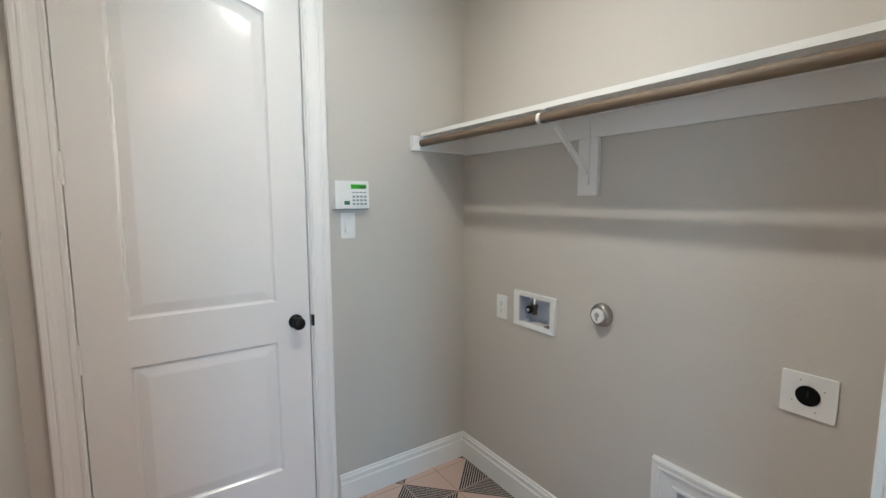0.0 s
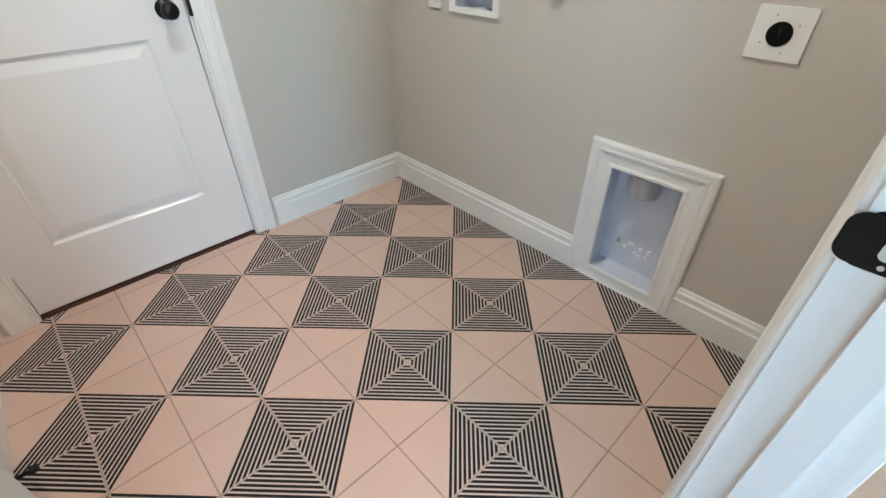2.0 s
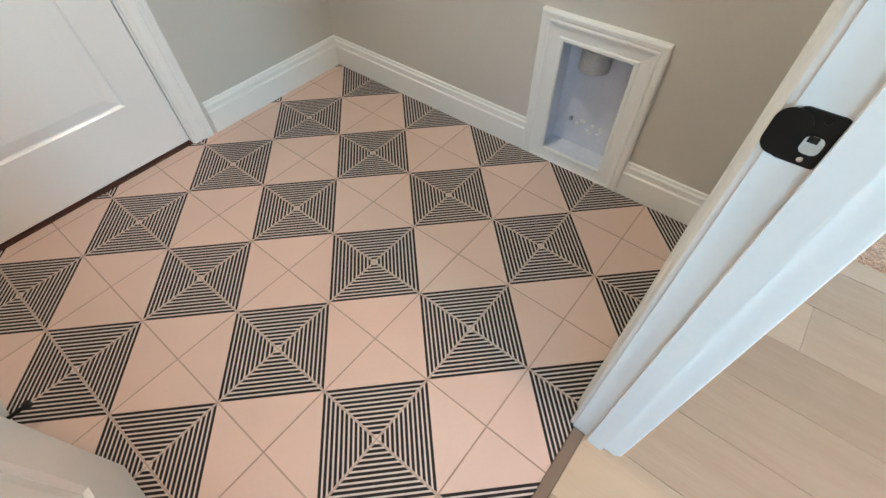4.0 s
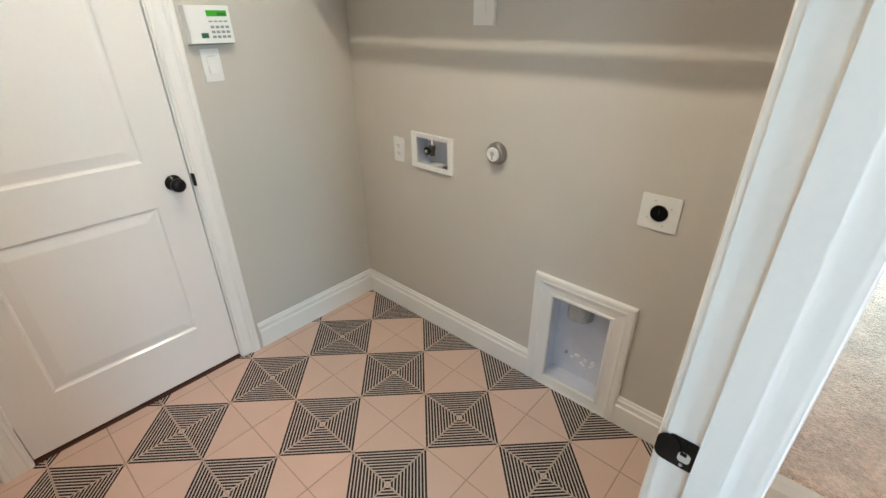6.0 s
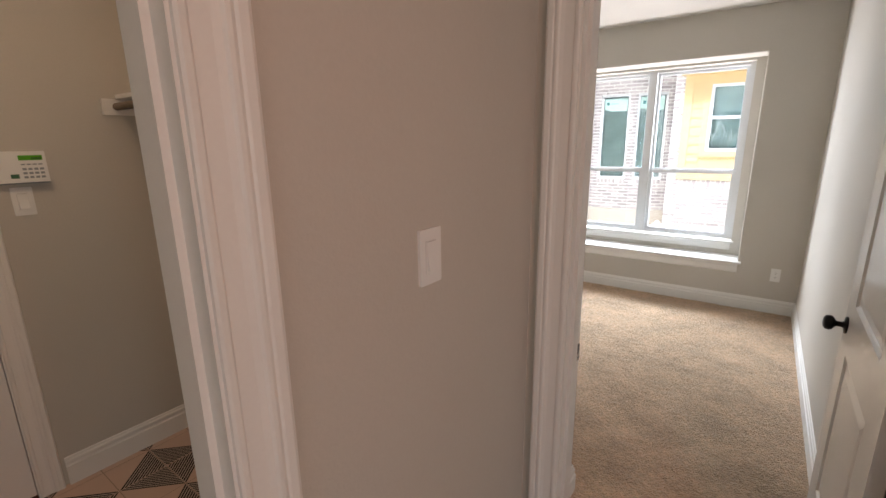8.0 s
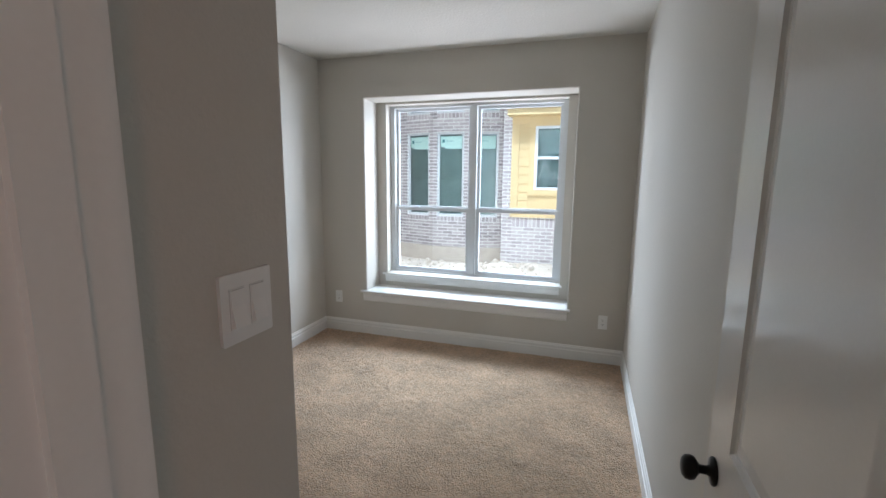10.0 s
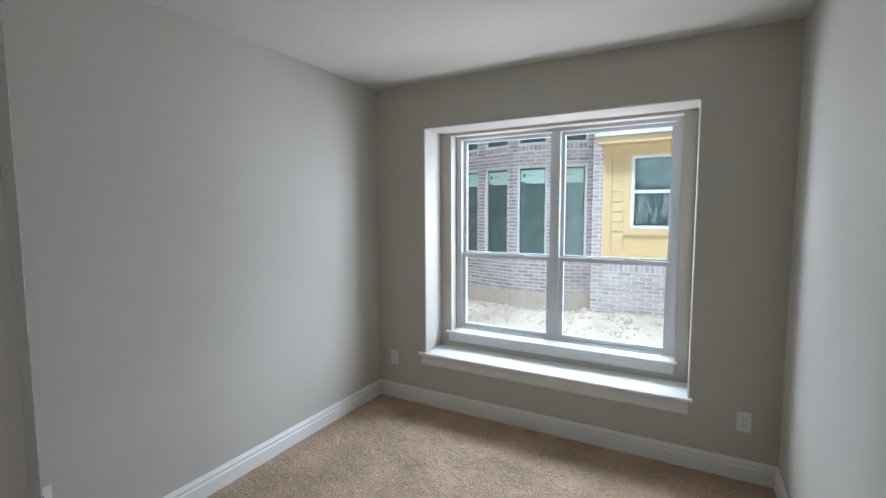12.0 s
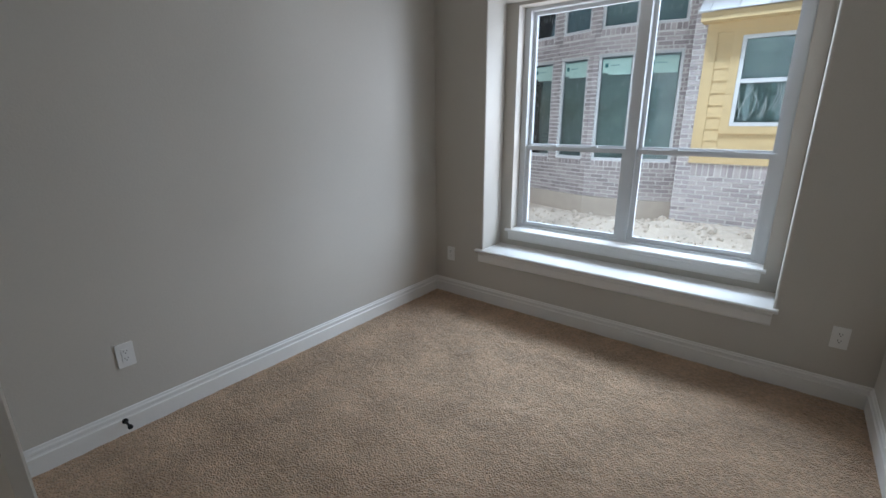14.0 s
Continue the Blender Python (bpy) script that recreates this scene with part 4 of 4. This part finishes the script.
random.seed(21)
vs, fs = [], []
for k in range(420):
    x, y = random.gauss(8.95, 0.28), random.uniform(-0.9, 4.3)
    if x > 9.25:
        continue
    r = random.uniform(0.008, 0.04) * (1 if random.random() < 0.85 else 1.6)
    z = ground_height(x, y)
    base = len(vs)
    for i in range(5):
        a = i * 1.257 + random.uniform(-0.3, 0.3)
        vs.append((x + r * math.cos(a), y + r * math.sin(a) * 1.2, z - 0.01))
    for i in range(5):
        a = i * 1.257 + random.uniform(-0.4, 0.4)
        vs.append((x + 0.7 * r * math.cos(a), y + 0.7 * r * math.sin(a), z + r * random.uniform(0.3, 0.8)))
    vs.append((x, y, z + r * 0.9))
    for i in range(5):
        n_ = (i + 1) % 5
        fs += [(base + i, base + n_, base + 5 + n_, base + 5 + i), (base + 5 + i, base + 5 + n_, base + 10)]
me = bpy.data.meshes.new("dirt_clods")
me.from_pydata(vs, [], fs)
me.materials.append(DIRT)
tagged(new("dirt_clods", me), "loose dry clods of sandy dirt along the wall", "dirt clods", kind="stuff")

house = thing("neighbour_house", pose(9.3, 0.7, -0.14), "grey-brown brick house with yellow siding under construction", "house")
UNIT = cuboid(-0.5, 0.5, -0.5, 0.5, -0.5, 0.5)
bmesh.ops.bevel(UNIT, geom=list(UNIT.edges), offset=0.03, segments=1, affect="EDGES")
brick_mesh = bpy.data.meshes.new("brick")
UNIT.to_mesh(brick_mesh)
UNIT.free()
brick_mesh.materials.append(BRICK)
HM = house.matrix_basis.inverted()
MU, MZ = 0.205, 0.0625
random.seed(8)


def brick_wall(o, e, z0, z1, holes=(), back=0.12, soldier=()):
    """A brick wall from o to e (plan points, seen from its front on the right of o to e), with openings given along it."""
    o, e = Vector((*o, 0)), Vector((*e, 0))
    d = (e - o)
    length = d.length
    d.normalize()
    out = Vector((-d.y, d.x, 0))
    rot = Matrix((d, out, Vector((0, 0, 1)))).transposed().to_4x4()
    base = HM @ Matrix.Translation(o) @ rot
    bm = slab_with_holes("y", 0.006, back, 0, length, z0, z1, [(h[0], h[1], h[2], h[3]) for h in holes])
    w = part("brick_wall", bm, MORTAR, house, "grey-brown bricks smeared with white mortar")
    w.matrix_basis = base

    def lay(u0, u1, za, zb):
        if u1 - u0 < 0.015:
            return
        b = new("brick", brick_mesh)
        b.parent = w
        b.location = ((u0 + u1) / 2, 0.018 + random.uniform(-0.002, 0.002), (za + zb) / 2)
        b.scale = (u1 - u0, 0.045, zb - za)
        b.rotation_euler = (0, radians(random.uniform(-0.4, 0.4)), 0)

    rows = [(s[0], s[1], s[2], s[3]) for s in soldier]
    for s0, s1, sz0, sz1 in rows:
        u = s0
        while u < s1 - 0.02:
            lay(u + 0.008, min(u + 0.065, s1), sz0 + 0.008, sz1 - 0.008)
            u += 0.073
    k = 0
    z = z0
    while z < z1 - 0.02:
        za, zb = z + 0.009, min(z + MZ - 0.009, z1)
        u = -MU / 2 * (k % 2)
        while u < length:
            ua, ub = max(u + 0.009, 0.0), min(u + MU - 0.009, length)
            pieces = [(ua, ub)]
            for h in [*holes, *rows]:
                if zb > h[2] + 0.012 and za < h[3] - 0.012:
                    nxt = []
                    for a, b in pieces:
                        if b <= h[0] or a >= h[1]:
                            nxt.append((a, b))
                        else:
                            nxt += [(a, min(b, h[0])), (max(a, h[1]), b)]
                    pieces = nxt
            for a, b in pieces:
                lay(a, b, za, zb)
            u += MU
        z += MZ
        k += 1
    return w


def house_window(o, e, u0, u1, z0, z1, sticker=True, bars=False):
    """A window in a brick wall that runs from o to e."""
    o, e = Vector((*o, 0)), Vector((*e, 0))
    d = (e - o).normalized()
    out = Vector((-d.y, d.x, 0))
    rot = Matrix((d, out, Vector((0, 0, 1)))).transposed().to_4x4()
    bm = slab_with_holes("y", 0.030, 0.075, u0, u1, z0, z1, [(u0 + 0.042, u1 - 0.042, z0 + 0.042, z1 - 0.042)])
    wn_ = part("window_frame", bm, VINYL, house, "white vinyl window frame")
    wn_.matrix_basis = HM @ Matrix.Translation(o) @ rot
    part("pane", cuboid(u0 + 0.042, u1 - 0.042, 0.056, 0.060, z0 + 0.042, z1 - 0.042), DARKGLASS, wn_, "dark window pane with white smears")
    # panel whose grey stands in for reflections on this pane
    part("haze_panel", cuboid(u0 + 0.01, u1 - 0.01, 0.108, 0.116, z0 + 0.01, z1 - 0.01), PANE_HAZE, wn_, "grey panel behind the pane, toned for the haze on the glass")
    if sticker:
        zt = z1 - 0.075
        part("sticker", cuboid(u0 + 0.055, u1 - 0.060, 0.0545, 0.0555, zt - 0.20, zt), STICKER, wn_, "teal manufacturer sticker")
        part("sticker", cuboid(u0 + 0.14, u1 - 0.060, 0.0545, 0.0555, zt - 0.235, zt - 0.20), STICKER, wn_, "teal manufacturer sticker")
        part("sticker_mark", cuboid(u0 + 0.09, u0 + 0.14, 0.0538, 0.0543, zt - 0.12, zt - 0.06), STICKERINK, wn_)
        for i in range(4):
            part("sticker_text_bar", cuboid(u0 + 0.18 + i * 0.035, u0 + 0.20 + i * 0.035, 0.0538, 0.0543, zt - 0.10, zt - 0.085), STICKERINK, wn_)
    for i in range(9):
        x, z, l = random.uniform(u0 + 0.08, u1 - 0.08), random.uniform(z0 + 0.1, z1 - 0.3), random.uniform(0.02, 0.09)
        part("smear", cuboid(x, x + 0.006, 0.0548, 0.0555, z, z + l), SMEAR, wn_)
    return wn_


# corners of the shallow bay, one tall window in each facet
BAY = [(10.05, 3.556), (9.84, 2.888), (9.63, 2.22), (9.63, 1.52), (9.84, 0.852), (10.24, 0.28)]
ZT = 3.75
hz = [(0.81, 2.41), (2.76, 3.50)]
for o, e, (a, b) in zip(BAY, BAY[1:], ((0.05, 0.58), (0.05, 0.60), (0.08, 0.62), (0.06, 0.58), (0.10, 0.58))):
    holes = [(a, b, z0, z1) for z0, z1 in hz]
    brick_wall(o, e, 0.21, ZT, holes, soldier=[(a, b, z0 - 0.10, z0) for z0, z1 in hz] + [(a, b, 2.41, 2.46)])
    for i, h in enumerate(holes):
        house_window(o, e, *h, sticker=i == 0)
brick_wall((10.05, 5.6), BAY[0], 0.21, ZT)
# pier beside the siding, its return, and the low wall under the siding
brick_wall((9.3, 0.79), (9.3, 0.605), 0.0, ZT)
brick_wall((10.3, 0.79), (9.42, 0.79), 0.0, ZT)
brick_wall((9.3, 0.605), (9.3, -1.65), 0.0, 0.865, soldier=[(0.0, 2.255, 0.6875, 0.865)])
bm = bmesh.new()
plan = [(10.4, 5.6), (10.03, 5.6), (10.03, 3.556), *[(x - 0.02, y) for x, y in BAY[1:4]], (9.835, 0.795), (10.4, 0.795)]
low, high = ([bm.verts.new((x, y, z)) for x, y in plan] for z in (-0.2, 0.208))
for i in range(len(plan)):
    k = (i + 1) % len(plan)
    bm.faces.new((low[i], low[k], high[k], high[i]))
bm.faces.new(low)
bm.faces.new(high)
fnd = part("foundation", bm, CONCRETE, house, "pale concrete foundation edge")
fnd.matrix_basis = HM
fnd = part("foundation", cuboid(9.31, 10.4, -1.6, 0.79, -0.3, 0.0), CONCRETE, house, "pale concrete foundation edge")
fnd.matrix_basis = HM
up = part("upper_wall", cuboid(9.95, 10.05, -1.6, 0.655, 2.6, 4.2), MORTAR, house, "pale upper brick wall")
up.matrix_basis = HM


def hpart(name, bm, mat, label="", bevel=0.0):
    ob = part(name, bm, mat, house, label, bevel)
    ob.matrix_basis = HM @ Matrix.Translation((0, -0.05, 0))
    return ob


# yellow siding box: sheathing, laps, boards, fascia, roof
hpart("sheathing", slab_with_holes("x", 9.30, 9.42, -1.6, 0.655, 0.866, 2.80, [(-0.62, 0.285, 1.36, 2.43)]), YELLOW)
z = 1.02
while z < 2.42:
    for a, b in ((0.388, 0.562), (-1.5, -0.72)):
        bm = bmesh.new()
        pr = [(9.2995, z - 0.005), (9.284, z - 0.005), (9.297, z + 0.155), (9.2995, z + 0.155)]
        p = [bm.verts.new((x, a, zz)) for x, zz in pr]
        q = [bm.verts.new((x, b, zz)) for x, zz in pr]
        for i in range(4):
            bm.faces.new((p[i], p[(i + 1) % 4], q[(i + 1) % 4], q[i]))
        bm.faces.new(p)
        bm.faces.new(q)
        hpart("siding_board", bm, YELLOW)
    z += 0.150
hpart("corner_board", cuboid(9.278, 9.2995, 0.562, 0.69, 0.868, 2.62), YELLOW, "yellow painted corner board")
hpart("bottom_board", cuboid(9.276, 9.2995, -1.6, 0.562, 0.868, 1.02), YELLOW, "yellow painted skirt board", bevel=0.003)
hpart("frieze_board", cuboid(9.278, 9.2995, -1.6, 0.562, 2.49, 2.62), YELLOW)
for y0, y1, z0, z1 in ((0.288, 0.388, 1.26, 2.49), (-0.70, -0.622, 1.26, 2.49), (-0.622, 0.288, 1.26, 1.352), (-0.622, 0.288, 2.433, 2.49)):
    hpart("window_trim", cuboid(9.272, 9.2995, y0, y1, z0, z1), YELLOW, bevel=0.003)
hpart("soffit", cuboid(9.05, 9.45, -1.6, 0.70, 2.602, 2.615), YELLOW)
hpart("fascia", cuboid(9.03, 9.05, -1.6, 0.74, 2.60, 2.695), YELLOW, "yellow fascia board under the eave", bevel=0.003)
hpart("rake_board", cuboid(9.05, 9.5, 0.70, 0.74, 2.60, 2.690), YELLOW)
for r in range(5):
    x0 = 8.99 + r * 0.14
    y = -1.6
    k = 0
    while y < 0.74:
        y1 = min(y + (0.30 if k or r % 2 else 0.15), 0.77)
        bm = bmesh.new()
        pr = [(x0, 2.699 + r * 0.11), (x0 + 0.17, 2.699 + r * 0.11 + 0.132), (x0 + 0.17, 2.712 + r * 0.11 + 0.132), (x0, 2.714 + r * 0.11)]
        p = [bm.verts.new((x, y + 0.003, zz)) for x, zz in pr]
        q = [bm.verts.new((x, y1 - 0.003, zz)) for x, zz in pr]
        for i in range(4):
            bm.faces.new((p[i], p[(i + 1) % 4], q[(i + 1) % 4], q[i]))
        bm.faces.new(p)
        bm.faces.new(q)
        hpart("shingle", bm, SHINGLE)
        y = y1
        k += 1
hpart("roof_deck", cuboid(9.5, 9.95, -1.6, 0.74, 2.62, 2.9), SHINGLE)

hw = hpart("side_window", slab_with_holes("x", 9.27, 9.33, -0.62, 0.285, 1.355, 2.432, [(-0.575, 0.24, 1.40, 1.875), (-0.575, 0.24, 1.925, 2.387)]), VINYL, "white single-hung window in the siding")
part("pane", cuboid(9.298, 9.302, -0.575, 0.24, 1.40, 2.387), DARKGLASS, hw, "dark window pane")
part("haze_panel", cuboid(9.40, 9.41, -0.60, 0.27, 1.37, 2.42), PANE_HAZE, hw, "grey panel behind the pane, toned for the haze on the glass")
random.seed(31)
for i in range(26):
    x0, z0 = random.uniform(-0.45, 0.20), random.uniform(1.42, 1.60)
    ph, tall, lean = random.uniform(0, 6), random.uniform(0.15, 0.40), random.uniform(-0.6, 0.35)
    pts = []
    for k in range(9):
        s = k / 8
        pts.append((9.2965, x0 + lean * s * tall + 0.025 * math.sin(ph + 4 * s), min(1.87, z0 + tall * s)))
    bm = bmesh.new()
    l = [bm.verts.new((p[0], p[1] - 0.0025, p[2])) for p in pts]
    r = [bm.verts.new((p[0], p[1] + 0.0025, p[2])) for p in pts]
    l2 = [bm.verts.new((p[0] - 0.001, p[1] - 0.0025, p[2])) for p in pts]
    r2 = [bm.verts.new((p[0] - 0.001, p[1] + 0.0025, p[2])) for p in pts]
    for k in range(8):
        bm.faces.new((l[k], l[k + 1], r[k + 1], r[k]))
        bm.faces.new((l2[k], l2[k + 1], r2[k + 1], r2[k]))
        bm.faces.new((l[k], l[k + 1], l2[k + 1], l2[k]))
        bm.faces.new((r[k], r[k + 1], r2[k + 1], r2[k]))
    part("smear", bm, SMEAR, hw, "white swirling smear on the pane")
